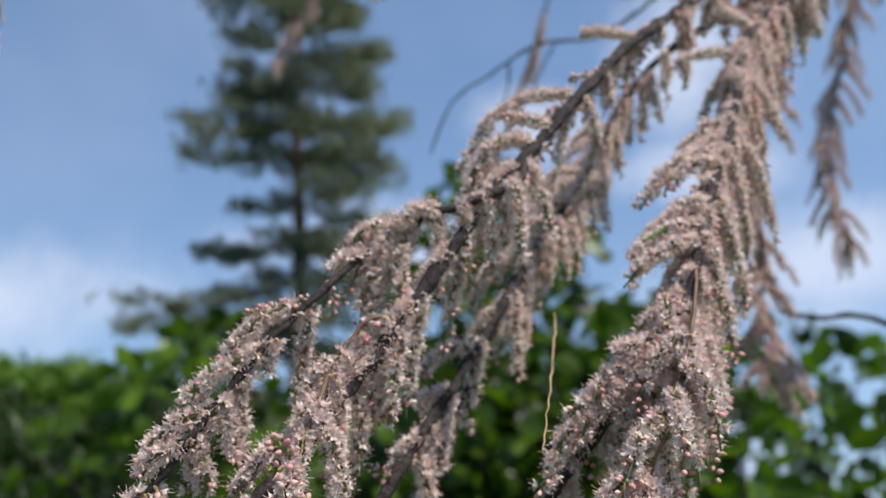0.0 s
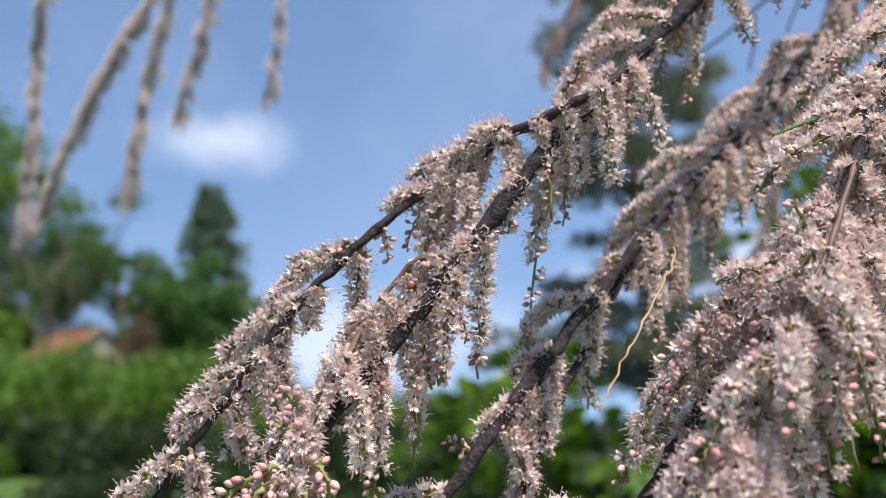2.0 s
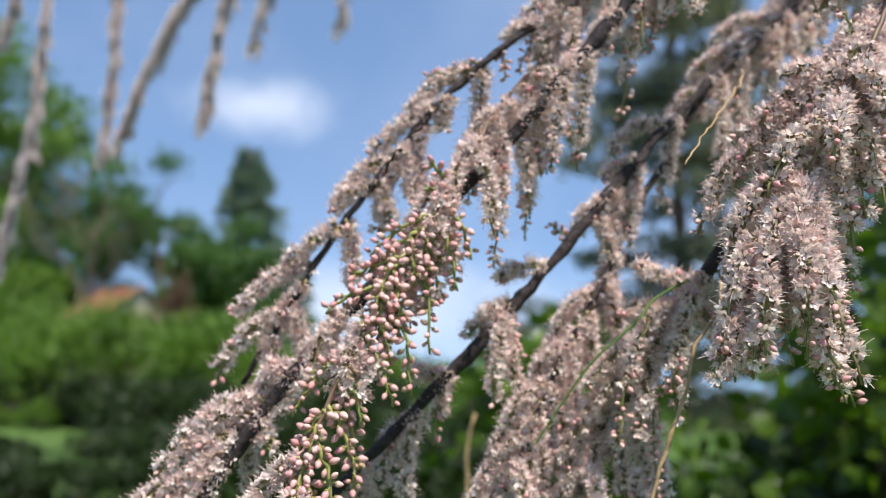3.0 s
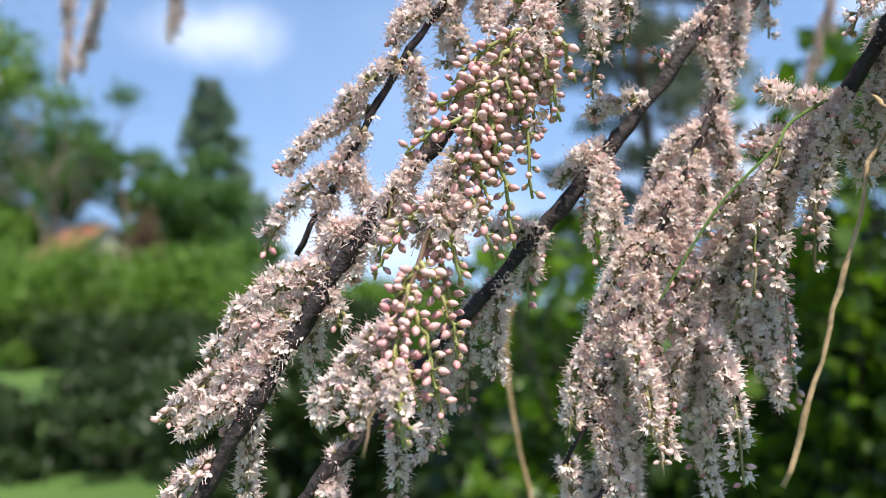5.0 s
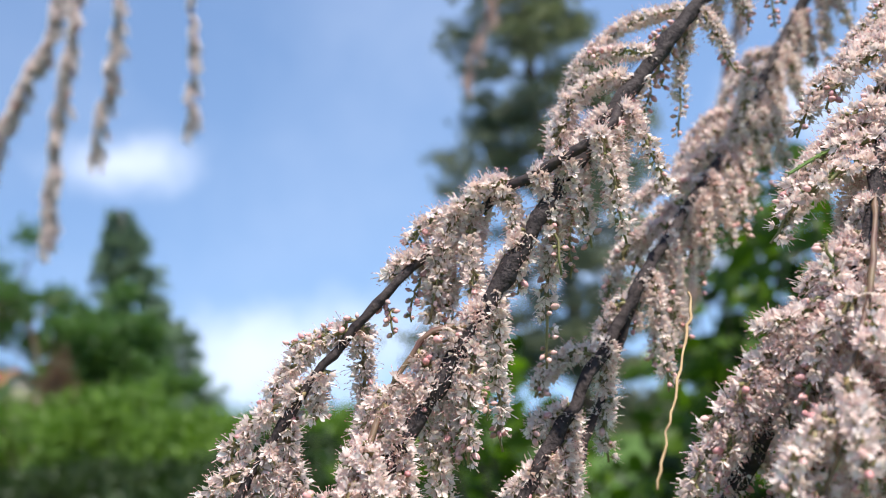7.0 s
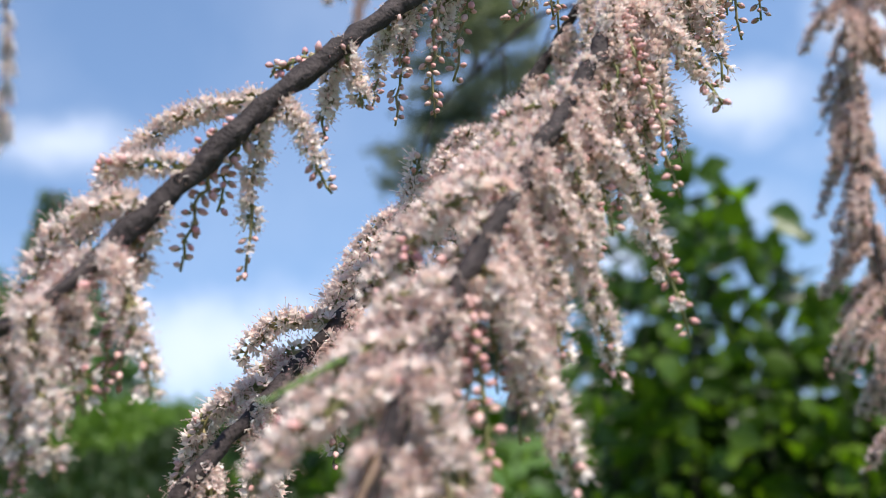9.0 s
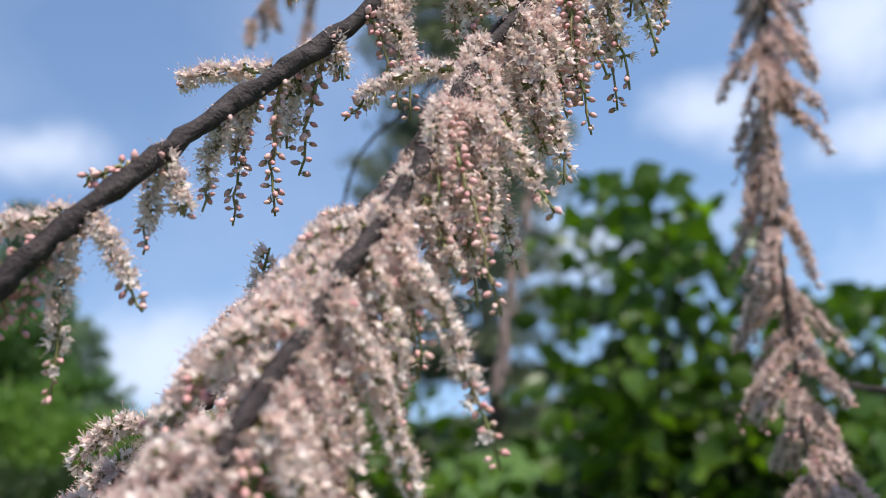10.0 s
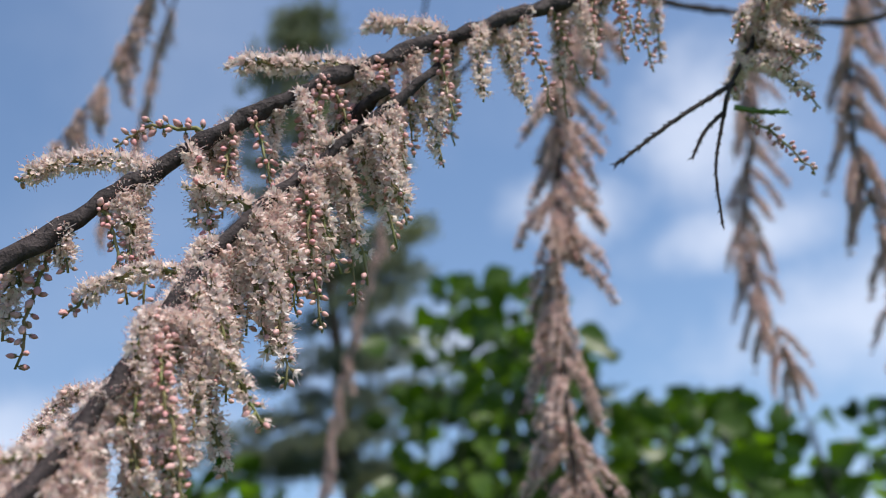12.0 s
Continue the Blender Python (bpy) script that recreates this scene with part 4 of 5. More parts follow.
raceme(A, (132, 307, 1733), (122, 309, 1720), "bloom", 0.2)
raceme(A, (136, 308, 1734), (132, 312, 1718), "mixed", 0.1)
raceme(A, (150, 313, 1739), (131, 312, 1744), "bloom", 0.25)
raceme(A, (146, 312, 1738), (144, 316, 1715), "mixed", 0.05)
raceme(A, (100, 294, 1717), (80, 293, 1717), "bud", 0.3)
raceme(A, (102, 295, 1718), (101, 297, 1705), "bloom", 0.1)
raceme(A, (105, 296, 1720), (95, 298, 1707), "bloom", 0.2)
raceme(A, (164, 319, 1744), (156, 320, 1737), "bloom", 0.2)
raceme(A, (120, 302, 1728), (114, 306, 1708), "bud", 0.05)
raceme(C, (135, 303, 1721), (120, 308, 1693), "bud", 0.08)
raceme(C, (139, 305, 1725), (129, 309, 1701), "bud", 0.08)
raceme(C, (129, 301, 1717), (117, 304, 1701), "bloom", 0.1)
raceme(C, (124, 299, 1713), (111, 300, 1705), "bloom", 0.2)
raceme(C, (120, 297, 1709), (109, 299, 1696), "bloom", 0.15)
raceme(C, (115, 294, 1705), (104, 298, 1680), "bloom", 0.12)
raceme(C, (110, 289, 1700), (103, 294, 1676), "bloom", 0.12)
raceme(C, (108, 286, 1697), (115, 289, 1687), "bloom", 0.1)
raceme(C, (104, 282, 1692), (98, 288, 1663), "mixed", 0.1)
raceme(C, (104, 282, 1692), (97, 285, 1673), "bloom", 0.1)
raceme(C, (102, 279, 1689), (88, 283, 1665), "bloom", 0.15)
raceme(C, (100, 277, 1686), (76, 276, 1681), "mixed", 0.25)
raceme(C, (100, 275, 1685), (93, 278, 1671), "bloom", 0.1)
raceme(C, (109, 288, 1698), (96, 286, 1704), "bloom", 0.3)
raceme(T, (2, 215, 1628), (-18, 211, 1604), "bloom", 0.5)
raceme(T, (-9, 216, 1624), (-20, 212, 1620), "bloom", 0.25)
raceme(T, (-16, 213, 1619), (-22, 212, 1605), "bud", 0.1)
raceme(T, (-18, 211, 1617), (-24, 209, 1614), "bloom", 0.2)
raceme(T, (-25, 206, 1610), (-24, 207, 1603), "bud", 0.1)
raceme(T, (-29, 203, 1606), (-42, 198, 1603), "bud", 0.08)
raceme(T, (-30, 202, 1605), (-48, 197, 1592), "bloom", 0.12)
raceme(T, (-39, 197, 1595), (-56, 193, 1583), "bloom", 0.15)
raceme(T, (-42, 196, 1592), (-44, 198, 1570), "bloom", 0.08)
raceme(T, (-48, 193, 1583), (-54, 194, 1564), "bloom", 0.08)
raceme(T, (-49, 193, 1582), (-64, 189, 1569), "bloom", 0.2)
raceme(T, (-29, 203, 1606), (-32, 205, 1581), "bloom", 0.06)
raceme(T, (-13, 214, 1620), (-16, 215, 1603), "bloom", 0.06)
raceme(T, (-5, 216, 1626), (-10, 216, 1611), "bloom", 0.1)
raceme(T, (-36, 199, 1598), (-39, 199, 1589), "bloom", 0.1)
raceme(A, (27, 232, 1648), (6, 227, 1622), "bloom", 0.5)
raceme(A, (22, 227, 1642), (11, 225, 1626), "bloom", 0.25)
raceme(A, (29, 233, 1650), (20, 233, 1624), "mixed", 0.06)
raceme(A, (17, 223, 1636), (14, 223, 1625), "mixed", 0.06)
raceme(A, (16, 222, 1634), (9, 223, 1609), "bud", 0.06)
raceme(A, (11, 218, 1628), (2, 220, 1592), "mixed", 0.08)
raceme(A, (3, 212, 1617), (-5, 211, 1603), "bloom", 0.2)
raceme(A, (5, 213, 1619), (0, 213, 1607), "bloom", 0.1)
raceme(A, (-3, 208, 1609), (-7, 211, 1578), "mixed", 0.06)
raceme(A, (-8, 205, 1601), (-8, 207, 1585), "bud", 0.05)
raceme(A, (-5, 207, 1606), (-12, 206, 1593), "bloom", 0.15)
raceme(A, (-11, 203, 1597), (-19, 205, 1561), "mixed", 0.06)
raceme(A, (-12, 202, 1595), (-13, 205, 1577), "mixed", 0.06)
raceme(A, (-14, 201, 1592), (-22, 199, 1586), "bloom", 0.2)
raceme(B, (60, 311, 1665), (50, 308, 1660), "bloom", 0.2)
raceme(B, (58, 307, 1660), (42, 304, 1638), "bloom", 0.25)
raceme(B, (62, 313, 1667), (62, 315, 1652), "bloom", 0.1)
raceme(B, (50, 295, 1648), (29, 290, 1632), "bloom", 0.25)
raceme(B, (47, 290, 1642), (42, 291, 1621), "bloom", 0.08)
raceme(B, (39, 279, 1633), (32, 280, 1604), "bloom", 0.08)
raceme(B, (33, 271, 1625), (18, 270, 1588), "bloom", 0.1)
raceme(B, (28, 263, 1619), (25, 265, 1591), "bloom", 0.08)
raceme(B, (21, 249, 1608), (17, 249, 1597), "bloom", 0.1)
raceme(B, (13, 238, 1596), (8, 240, 1570), "bloom", 0.06)
raceme(B, (11, 236, 1593), (-4, 232, 1586), "bloom", 0.35)
raceme(B, (4, 229, 1583), (1, 231, 1561), "bloom", 0.06)
raceme(B, (4, 229, 1583), (-5, 226, 1578), "bloom", 0.25)
raceme(B, (-1, 224, 1576), (-3, 226, 1556), "bloom", 0.06)
raceme(B, (17, 244, 1603), (9, 242, 1592), "bloom", 0.2)
raceme(B, (43, 285, 1638), (55, 286, 1662), "bloom", 0)
raceme(B, (-15, 213, 1555), (-28, 208, 1552), "bloom", 0.15)
raceme(B, (-23, 209, 1546), (-34, 204, 1537), "bloom", 0.2)
raceme(B, (-25, 208, 1544), (-23, 209, 1531), "bud", 0.08)
raceme(B, (-28, 206, 1540), (-30, 206, 1527), "bud", 0.08)
raceme(B, (-38, 200, 1528), (-47, 196, 1528), "bloom", 0.2)
raceme(B, (-37, 201, 1530), (-39, 201, 1519), "bud", 0.08)
raceme(B, (-44, 197, 1521), (-48, 197, 1497), "bloom", 0.08)
raceme(B, (-55, 191, 1509), (-63, 189, 1481), "bloom", 0.08)
raceme(B, (-46, 196, 1519), (-51, 194, 1509), "bud", 0.08)
raceme(B, (-3, 223, 1573), (-11, 220, 1563), "bloom", 0.2)
raceme(B, (1, 226, 1578), (1, 228, 1563), "bloom", 0.08)
raceme(B, (-6, 221, 1569), (-2, 224, 1554), "bloom", 0.08)
raceme(B, (-11, 217, 1562), (-16, 214, 1566), "bud", 0.2)
raceme(S, (-5, 219, 1548), (-19, 215, 1524), "bloom", 0.25)
raceme(S, (-7, 217, 1544), (-7, 219, 1527), "bloom", 0.06)
raceme(S, (-11, 213, 1535), (-23, 209, 1515), "bloom", 0.25)
raceme(S, (-14, 210, 1527), (-31, 205, 1493), "bloom", 0.2)
raceme(S, (-16, 208, 1523), (-24, 208, 1488), "bloom", 0.1)
raceme(S, (-17, 207, 1519), (-16, 210, 1499), "bloom", 0.06)
raceme(S, (-19, 206, 1514), (-35, 201, 1484), "bloom", 0.2)
raceme(S, (-21, 206, 1510), (-27, 205, 1482), "bloom", 0.1)
raceme(S, (-4, 222, 1553), (-2, 224, 1538), "bloom", 0.06)
raceme(S, (-13, 211, 1531), (-12, 213, 1512), "bloom", 0.06)
raceme(T, (-47, 194, 1585), (-45, 196, 1570), "bloom", 0.06)
raceme(T, (-54, 191, 1575), (-63, 187, 1569), "bloom", 0.2)
raceme(T, (-53, 191, 1577), (-50, 194, 1563), "bloom", 0.06)
raceme(T, (-61, 188, 1565), (-75, 182, 1552), "bloom", 0.15)
raceme(T, (-60, 188, 1567), (-59, 190, 1550), "bloom", 0.06)
raceme(T, (-67, 186, 1556), (-86, 178, 1543), "bloom", 0.15)
raceme(T, (-69, 185, 1552), (-80, 182, 1533), "bloom", 0.1)
raceme(T, (-74, 183, 1544), (-91, 177, 1526), "mixed", 0.15)
raceme(T, (-73, 184, 1546), (-70, 187, 1527), "bloom", 0.06)
raceme(T, (-77, 182, 1539), (-79, 183, 1521), "bloom", 0.06)
raceme(A, (-71, 173, 1523), (-86, 167, 1519), "bloom", 0.2)
raceme(A, (-73, 172, 1520), (-92, 164, 1512), "bloom", 0.2)
raceme(A, (-76, 170, 1515), (-95, 162, 1506), "bloom", 0.2)
raceme(A, (-78, 168, 1511), (-93, 162, 1498), "bloom", 0.15)
raceme(A, (-81, 166, 1506), (-103, 158, 1495), "bloom", 0.15)
raceme(A, (-83, 165, 1503), (-91, 162, 1492), "bloom", 0.1)
raceme(A, (-77, 169, 1513), (-87, 165, 1501), "bloom", 0.15)
raceme(A, (-79, 167, 1509), (-85, 165, 1499), "bloom", 0.1)
raceme(A, (-67, 175, 1528), (-73, 173, 1532), "bloom", 0.2)
raceme(A, (-65, 176, 1532), (-69, 175, 1520), "bloom", 0.1)
raceme(A, (-72, 172, 1521), (-71, 172, 1512), "bloom", 0.06)
raceme(A, (-61, 178, 1537), (-65, 177, 1527), "bloom", 0.1)
raceme(A, (-57, 180, 1542), (-60, 179, 1529), "bloom", 0.1)
raceme(A, (-85, 164, 1499), (-99, 158, 1493), "bloom", 0.15)
raceme(C, (58, 208, 1598), (51, 205, 1597), "mixed", 0.15)
raceme(C, (56, 207, 1594), (41, 202, 1593), "bloom", 0.2)
raceme(C, (54, 207, 1591), (36, 202, 1582), "bloom", 0.25)
raceme(C, (50, 207, 1588), (31, 201, 1579), "bloom", 0.2)
raceme(C, (49, 207, 1587), (49, 208, 1576), "bloom", 0.06)
raceme(C, (54, 207, 1592), (53, 209, 1571), "bloom", 0.06)
raceme(C, (47, 207, 1584), (28, 202, 1572), "bloom", 0.2)
raceme(C, (45, 207, 1583), (51, 212, 1559), "bloom", 0.06)
raceme(C, (55, 207, 1593), (37, 200, 1583), "bloom", 0.25)
raceme(C, (53, 207, 1591), (31, 200, 1569), "bloom", 0.2)
raceme(C, (50, 207, 1587), (23, 199, 1560), "bloom", 0.2)
raceme(C, (56, 207, 1595), (55, 205, 1607), "mixed", 0)
raceme(C, (56, 207, 1595), (58, 211, 1569), "bloom", 0.06)
raceme(C, (57, 208, 1597), (54, 206, 1600), "bud", 0.2)
raceme(C, (20, 214, 1549), (7, 209, 1554), "bloom", 0.15)
raceme(C, (17, 214, 1544), (4, 209, 1542), "bloom", 0.2)
raceme(C, (12, 215, 1537), (-5, 209, 1525), "bloom", 0.2)
raceme(C, (10, 216, 1534), (9, 215, 1498), "bud", 0.06)
raceme(C, (8, 216, 1530), (-9, 209, 1514), "bloom", 0.2)
raceme(C, (6, 216, 1528), (-14, 209, 1505), "bloom", 0.2)
raceme(C, (2, 217, 1522), (-17, 210, 1500), "mixed", 0.15)
raceme(C, (0, 217, 1519), (1, 217, 1497), "bloom", 0.06)
raceme(C, (-3, 217, 1514), (-32, 206, 1491), "bloom", 0.2)
raceme(C, (-4, 217, 1512), (8, 222, 1487), "bloom", 0.06)
raceme(C, (-7, 217, 1509), (-7, 217, 1482), "bloom", 0.06)
raceme(C, (-9, 217, 1505), (-20, 213, 1488), "bloom", 0.1)
raceme(C, (19, 214, 1547), (26, 216, 1533), "bloom", 0.06)
raceme(C, (97, 269, 1678), (111, 271, 1658), "bloom", 0.1)
raceme(C, (87, 251, 1657), (100, 253, 1621), "mixed", 0.06)
raceme(C, (75, 230, 1634), (84, 233, 1603), "bloom", 0.06)
raceme(C, (72, 226, 1629), (52, 227, 1615), "bloom", 0.3)
raceme(C, (69, 221, 1623), (54, 224, 1592), "mixed", 0.15)
raceme(C, (68, 219, 1620), (76, 221, 1589), "mixed", 0.06)
raceme(C, (65, 215, 1614), (67, 217, 1591), "bloom", 0.06)
raceme(C, (62, 211, 1606), (44, 213, 1581), "bloom", 0.25)
raceme(C, (61, 210, 1603), (70, 212, 1579), "bloom", 0.06)
raceme(C, (57, 208, 1596), (37, 209, 1573), "bloom", 0.25)
raceme(C, (55, 207, 1594), (34, 209, 1566), "bloom", 0.2)
raceme(C, (55, 207, 1593), (63, 209, 1570), "bloom", 0.06)
raceme(C, (53, 207, 1591), (51, 209, 1568), "bloom", 0.06)
raceme(K, (-24, 195, 1590), (-24, 198, 1563), "mixed", 0.1)
raceme(K, (-23, 197, 1592), (-30, 195, 1581), "bloom", 0.2)
raceme(K, (-21, 199, 1595), (-17, 203, 1566), "mixed", 0.08)
raceme(K, (-22, 198, 1594), (-17, 200, 1588), "bloom", 0.1)
raceme(K, (-25, 191, 1584), (-30, 190, 1578), "bloom", 0.1)
raceme(K, (-29, 183, 1573), (-33, 181, 1578), "bud", 0.1)
raceme(K, (-30, 182, 1571), (-34, 180, 1571), "bud", 0.1)
raceme(K, (-32, 178, 1565), (-45, 174, 1556), "bud", 0.1)
raceme(K, (-36, 174, 1556), (-48, 170, 1551), "bud", 0.08)
raceme(K, (-39, 171, 1549), (-52, 167, 1543), "bud", 0.08)
raceme(K, (-31, 180, 1569), (-27, 182, 1548), "bud", 0.08)
raceme(K, (-33, 176, 1562), (-32, 177, 1553), "bud", 0.06)
raceme(K, (-35, 175, 1557), (-34, 175, 1549), "bud", 0.06)
raceme(K, (-38, 172, 1551), (-35, 175, 1525), "bud", 0.06)
raceme(K, (-40, 171, 1548), (-38, 172, 1540), "bud", 0.06)
raceme(K, (-41, 169, 1543), (-38, 171, 1533), "bud", 0.06)
raceme(K, (-43, 167, 1538), (-45, 167, 1525), "mixed", 0.06)
raceme(K, (-44, 167, 1536), (-41, 168, 1529), "bloom", 0.06)
raceme(K, (-45, 166, 1534), (-57, 162, 1521), "bud", 0.08)
raceme(K, (-44, 166, 1535), (-50, 165, 1526), "mixed", 0.08)
raceme(K, (-32, 178, 1565), (-32, 178, 1534), "bud", 0.06)
raceme(K, (-34, 176, 1561), (-45, 172, 1551), "bud", 0.08)
raceme(K, (-31, 180, 1569), (-24, 183, 1555), "bud", 0.06)
raceme(K, (-38, 172, 1552), (-37, 173, 1537), "bud", 0.08)
raceme(K, (-48, 160, 1523), (-56, 157, 1506), "bud", 0.1)
raceme(K, (-49, 158, 1517), (-45, 160, 1496), "bud", 0.08)
raceme(K, (-50, 157, 1514), (-65, 151, 1497), "bloom", 0.15)
raceme(K, (-51, 154, 1508), (-51, 154, 1495), "bud", 0.08)
raceme(K, (-52, 152, 1504), (-58, 150, 1495), "mixed", 0.1)

# fuller bloom between the racemes above
beset(A, 32, (16, 29), ("bloom", "mixed", "bud"), 100, 0.12, 0.40, bow=0.25, spread=0.45, size=1.0)
beset(A, 10, (22, 34), ("bloom", "bloom", "mixed"), 102, 0.66, 1.0, bow=0.3, lean=(-0.3, 0, 0), spread=0.6, size=1.2)
beset(B, 24, (16, 28), ("bloom", "bloom", "mixed"), 103, 0.12, 0.52, bow=0.25, spread=0.4, size=1.1)
beset(B, 8, (18, 30), ("bloom", "mixed"), 110, 0.72, 1.0, bow=0.25, spread=0.5, size=1.2)
beset(C, 26, (22, 36), ("bloom", "bloom", "mixed", "bud"), 104, 0.17, 0.48, bow=0.2, spread=0.3, size=1.0)
beset(C, 18, (20, 30), ("bloom", "bloom", "mixed"), 117, 0.13, 0.34, bow=0.25, spread=0.4, size=1.12)
beset(C, 12, (12, 22), ("bloom", "bloom", "mixed"), 105, 0.20, 0.58, bow=0.5, spread=0.4, size=1.0, lean=(-0.15, -0.25, 0))
beset(C, 34, (26, 42), ("bloom", "bloom", "bloom", "mixed"), 108, 0.52, 1.0, bow=0.3, spread=0.7, size=1.2)
beset(S, 14, (20, 32), ("bloom", "bloom", "mixed"), 115, 0.35, 1.0, bow=0.25, spread=0.5, size=1.2)
beset(T, 9, (12, 22), ("bloom", "bloom", "mixed"), 116, 0.02, 0.34, bow=0.35, spread=0.4, size=1.15)
beset(K, 12, (14, 24), ("bloom", "mixed", "bloom"), 106, 0.0, 0.45, bow=0.2, size=1.15, spread=0.5)
beset(K, 16, (13, 22), ("bud", "bud", "mixed"), 118, 0.35, 0.9, bow=0.15, size=1.35, spread=0.5)
beset(Q, 10, (18, 28), ("bloom", "mixed"), 107, 0.25, 0.75, bow=0.3, size=1.2)
beset(Q, 30, (18, 28), ("bloom", "bloom", "bloom", "mixed"), 109, 0.72, 1.0, bow=0.5, spread=1.0, size=1.25)

# the hanging branches farther back
E = branch_part("hanging_branch", mm((241, 540, 1857), (215, 527, 1841), (199, 503, 1798), (189, 498, 1757), (180, 480, 1706), (174, 466, 1639), (170, 456, 1569)), 0.0016, 0.0006, tamarisk, TWIG, "drooping flowering branch")
beset(E, 104, (20, 35), ("bloom", "mixed", "bloom"), 111, 0.10, 1.0, bow=0.12, far=True, droop=0.85, spread=1.35, size=1.15)
G = branch_part("hanging_branch", mm((372, 750, 1930), (358, 746, 1840), (338, 742, 1750), (340, 733, 1700), (346, 728, 1655)), 0.0018, 0.0006, tamarisk, TWIG, "drooping flowering branch")
beset(G, 56, (26, 46), ("bloom", "mixed", "bloom"), 112, 0.08, 1.0, bow=0.15, far=True, droop=1.0, size=1.15)
H = branch_part("hanging_branch", mm((400, 610, 1910), (377, 600, 1852), (363, 600, 1793), (363, 600, 1744), (372, 600, 1691), (384, 600, 1640)), 0.0016, 0.0006, tamarisk, TWIG, "drooping flowering branch")
beset(H, 60, (26, 44), ("bloom", "mixed", "bloom"), 113, 0.08, 1.0, bow=0.15, far=True, droop=1.0, size=1.1)
D = branch_part("bare_branch", mm((420, 520, 1860), (342, 500, 1806), (275, 500, 1818), (205, 500, 1838), (150, 500, 1806), (118, 500, 1780), (93, 500, 1766), (60, 500, 1762), (33, 500, 1745), (9, 500, 1728), (-4, 500, 1698)), 0.0020, 0.0006, tamarisk, BARK, "bare dark curved branch")
branch_part("bare_twig", mm((43, 500, 1750), (42, 501, 1738), (38, 503, 1722)), 0.0008, 0.0004, tamarisk, BARK)
branch_part("bare_twig", mm((70, 500, 1762), (62, 498, 1748), (57, 496, 1735)), 0.0008, 0.0004, tamarisk, BARK)
branch_part("bare_branch", mm((196, 500, 1604), (216, 500, 1600), (238, 500, 1601), (257, 500, 1596),
                              (300, 505, 1575), (420, 520, 1590), (560, 480, 1640), (800, 425, 1590)),
            0.0014, 0.0045, tamarisk, BARK, "bare dark branch")

STRANDS = (
    (mm((-321, 631, 1915), (-325, 631, 1863), (-332, 631, 1826), (-338, 631, 1803)), 10),
    (mm((-390, 631, 1927), (-402, 631, 1876), (-420, 631, 1829), (-432, 631, 1797)), 18),
    (mm((-437, 631, 1927), (-452, 631, 1878), (-471, 631, 1811), (-486, 631, 1735)), 34),
    (mm((-462, 638, 1933), (-489, 631, 1887), (-542, 631, 1816), (-592, 631, 1726)), 46),
    (mm((-579, 625, 1952), (-592, 631, 1906), (-601, 631, 1774), (-612, 631, 1716)), 26),
    (mm((-682, 631, 1952), (-694, 631, 1886), (-713, 631, 1738), (-761, 631, 1605)), 44),
    (mm((-734, 631, 1964), (-745, 631, 1896), (-768, 631, 1850)), 22),
)
for number, (line, count) in enumerate(STRANDS):
    start = np.array(line[0])
    crown = ROUTE[high][np.argmin(np.abs(ROUTE[high][:, 0] - start[0] - 0.05))]
    strand = branch_part("hanging_branch", [tuple(crown), tuple(0.5 * (crown + start) + np.array([0.0, 0.0, 0.05])), *line], 0.0022, 0.0007, tamarisk, TWIG, "drooping flowering branch", 0.012, 6)
    beset(strand, int(count * 3.0), (13, 24), ("bloom", "mixed", "bloom"), 120 + number, 0.50, 1.0, bow=0.05, far=True, droop=1.0, size=1.5, spread=0.55)
for number, (line, count) in enumerate(((mm((-60, 800, 2090), (-95, 800, 1990), (-120, 800, 1905), (-144, 800, 1864), (-155, 800, 1838)), 20),
                                        (mm((150, 800, 2060), (105, 800, 1900), (68, 800, 1790), (30, 800, 1690), (8, 800, 1612)), 26),
                                        (mm((60, 500, 1960), (30, 500, 1905), (-4, 500, 1840), (-21, 500, 1817), (-36, 500, 1800)), 24))):
    start = np.array(line[0])
    crown = ROUTE[high][np.argmin(np.abs(ROUTE[high][:, 0] - start[0] - 0.05))]
    strand = branch_part("hanging_branch", [tuple(crown), tuple(0.5 * (crown + start) + np.array([0.0, 0.0, 0.05])), *line], 0.0020, 0.0006, tamarisk, TWIG, "thin drooping branch", 0.012, 6)
    beset(strand, int(count * 1.6), (14, 24), ("mixed", "bloom", "bloom"), 130 + number, 0.62, 1.0, bow=0.1, far=True, droop=1.3, size=1.25, spread=0.5)

# the spray with green shoots at the end of the way
W = branch_part("branchlet", mm((262, 374, 1791), (245, 335, 1765), (225, 330, 1740), (219, 330, 1731), (214, 330, 1725), (211, 330, 1717)), 0.0010, 0.0005, tamarisk, TWIG, "dark twig with green shoots")
beset(W, 26, (11, 19), ("bloom", "mixed", "bloom"), 141, 0.3, 0.9, bow=0.2, spread=1.4, droop=0.5)


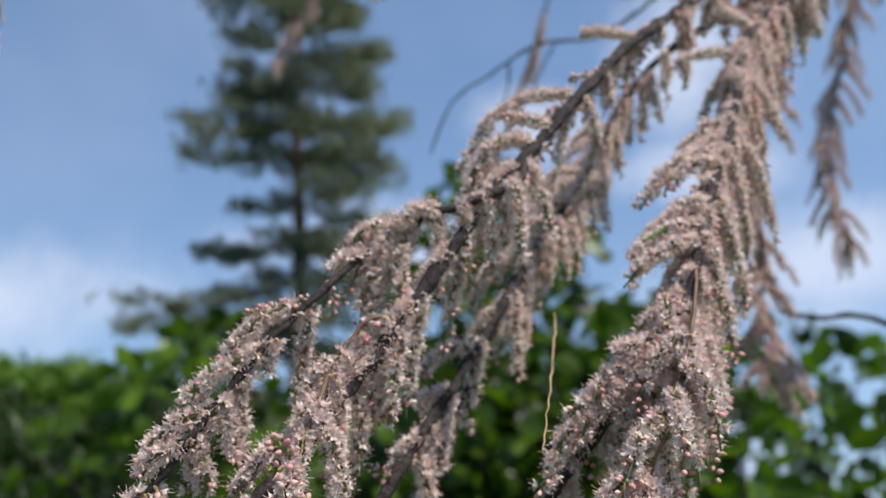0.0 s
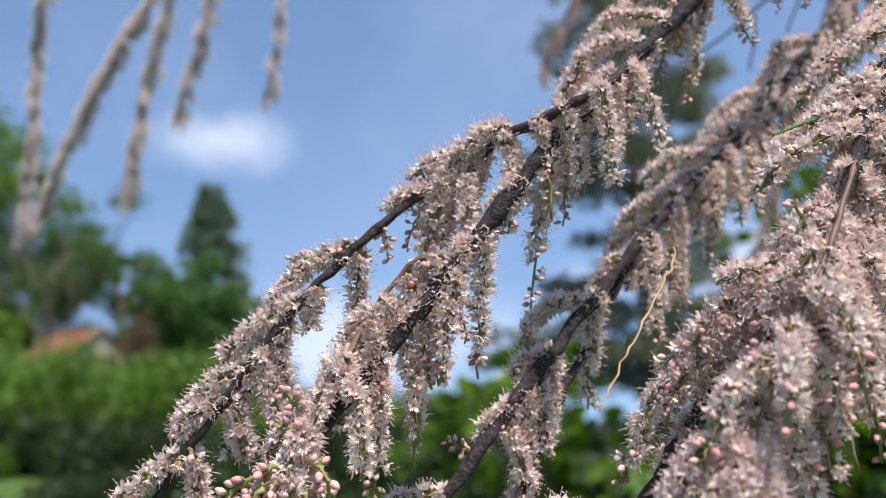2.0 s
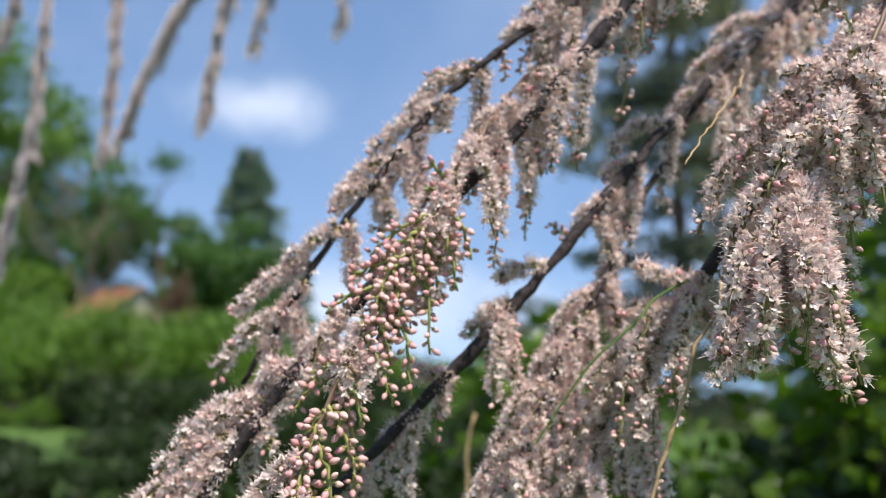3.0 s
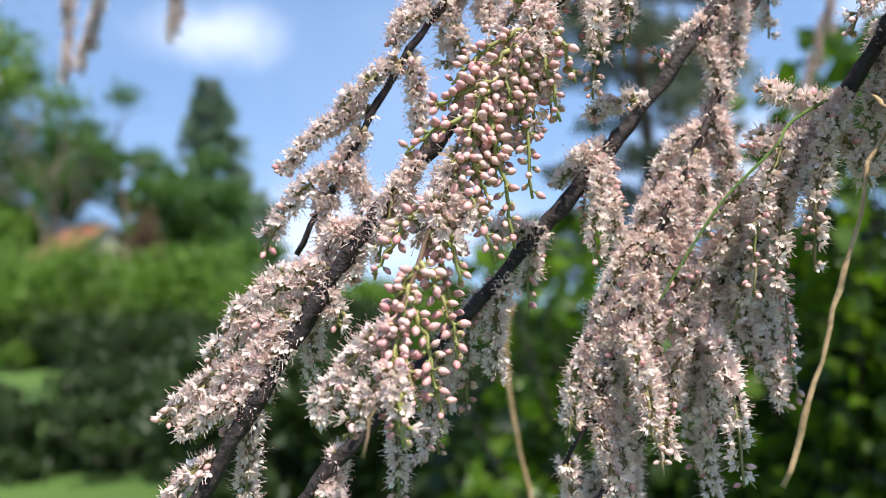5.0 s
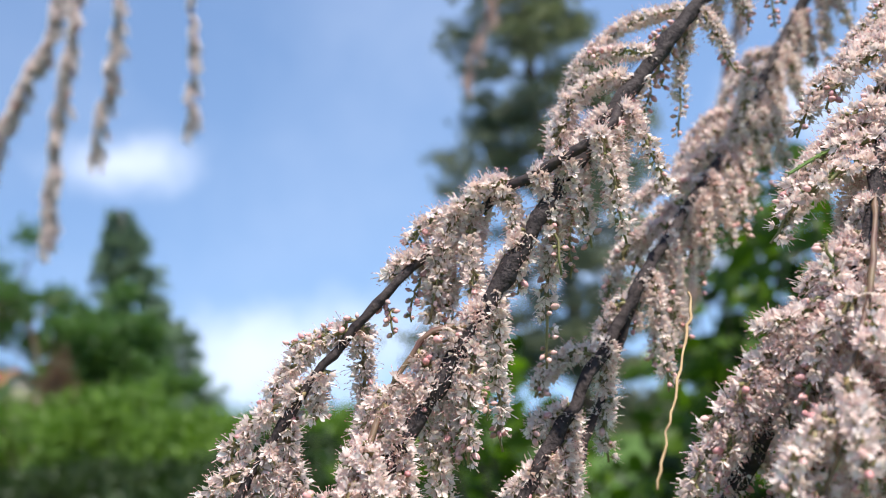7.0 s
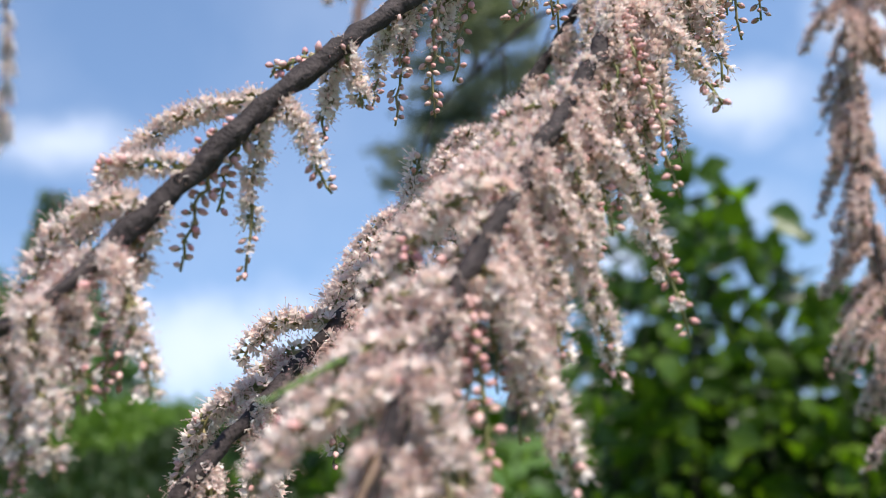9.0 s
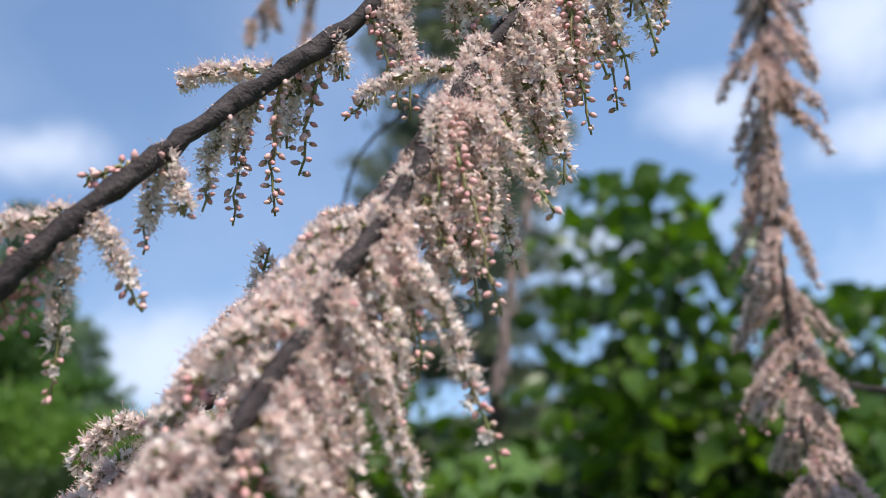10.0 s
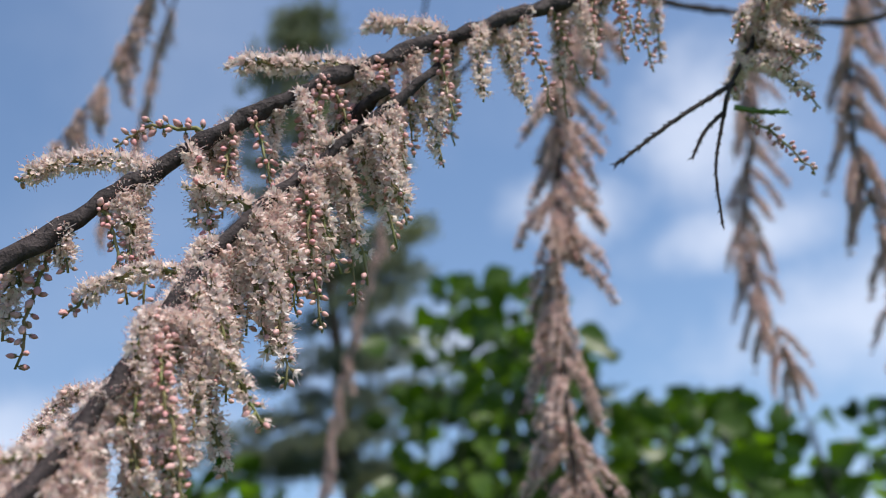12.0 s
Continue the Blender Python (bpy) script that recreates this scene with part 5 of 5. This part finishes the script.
def green_shoot(points, parent, mat=SHOOT, r=0.00075):
    """A young shoot wrapped in tiny overlapping scale leaves."""
    rng = np.random.default_rng(len(ROUTE))
    path = spline(points, 0.0012)
    pile = Pile()
    pile.add(*tube(path, np.linspace(r, r * 0.55, len(path)), 6), 0)
    t, n, b = frames(path)
    k = np.repeat(np.arange(len(path)), 2)
    spin = np.arange(len(k)) * 2.4
    out = np.cos(spin)[:, None] * n[k] + np.sin(spin)[:, None] * b[k]
    pile.many(SCALE_LEAF[0], SCALE_LEAF[1], 0, turns(t[k] * 1.0 + out * 0.55, spin), path[k] + out * r * 0.5, rng.uniform(0.7, 1.1, len(k)) * (r / 0.0008))
    return pile.part("shoot", [mat], parent, path[0], False, "young green shoot with scale leaves")


green_shoot(mm((215, 330, 1725), (200, 330, 1718), (184, 330, 1709)), W, TWIG, 0.0007)
green_shoot(mm((211, 330, 1718), (206, 330, 1714), (202, 330, 1708)), W, TWIG, 0.0006)
green_shoot(mm((211, 330, 1717), (207, 330, 1705), (206, 330, 1691)), W, TWIG, 0.0005)
green_shoot(mm((214, 330, 1719), (220, 330, 1717), (226, 330, 1716)), W)
flower_spike(W, (0.216, 0.330, 1.716), (0.229, 0.330, 1.700), "bud", 0.1)
flower_spike(W, (0.221, 0.330, 1.734), (0.236, 0.329, 1.728), "mixed", 0.1)
flower_spike(W, (0.219, 0.330, 1.730), (0.234, 0.331, 1.716), "mixed", 0.1)

# dry and green shoots in the foreground
branch_part("dry_twig", mm((31, 226, 1603), (31, 223, 1599), (26, 199, 1583), (23, 186, 1573)), 0.0003, 0.00018, tamarisk, STRAW, "thin dry straw-coloured twig", 0.002, 6)
branch_part("dry_twig", mm((25, 218, 1553), (27, 204, 1549), (28, 190, 1543), (25, 186, 1538), (20, 182, 1521), (14, 178, 1501), (8, 175, 1484)), 0.0003, 0.0005, tamarisk, STRAW, "thin dry straw-coloured twig", 0.003, 7)
branch_part("dry_twig", mm((-98, 360, 1503), (-102, 360, 1488), (-102, 360, 1465), (-98, 360, 1438), (-89, 360, 1389)), 0.0009, 0.0007, tamarisk, STRAW, "pale dry stalk", 0.004, 7)
green_shoot(mm((25, 218, 1553), (18, 211, 1550), (12, 205, 1546), (9, 200, 1541), (0, 195, 1532), (-7, 192, 1522), (-12, 190, 1514)), C, r=0.00035)
green_shoot(mm((67, 218, 1618), (65, 224, 1625.5), (59, 220, 1624), (52, 213, 1620.5)), C, r=0.0005)
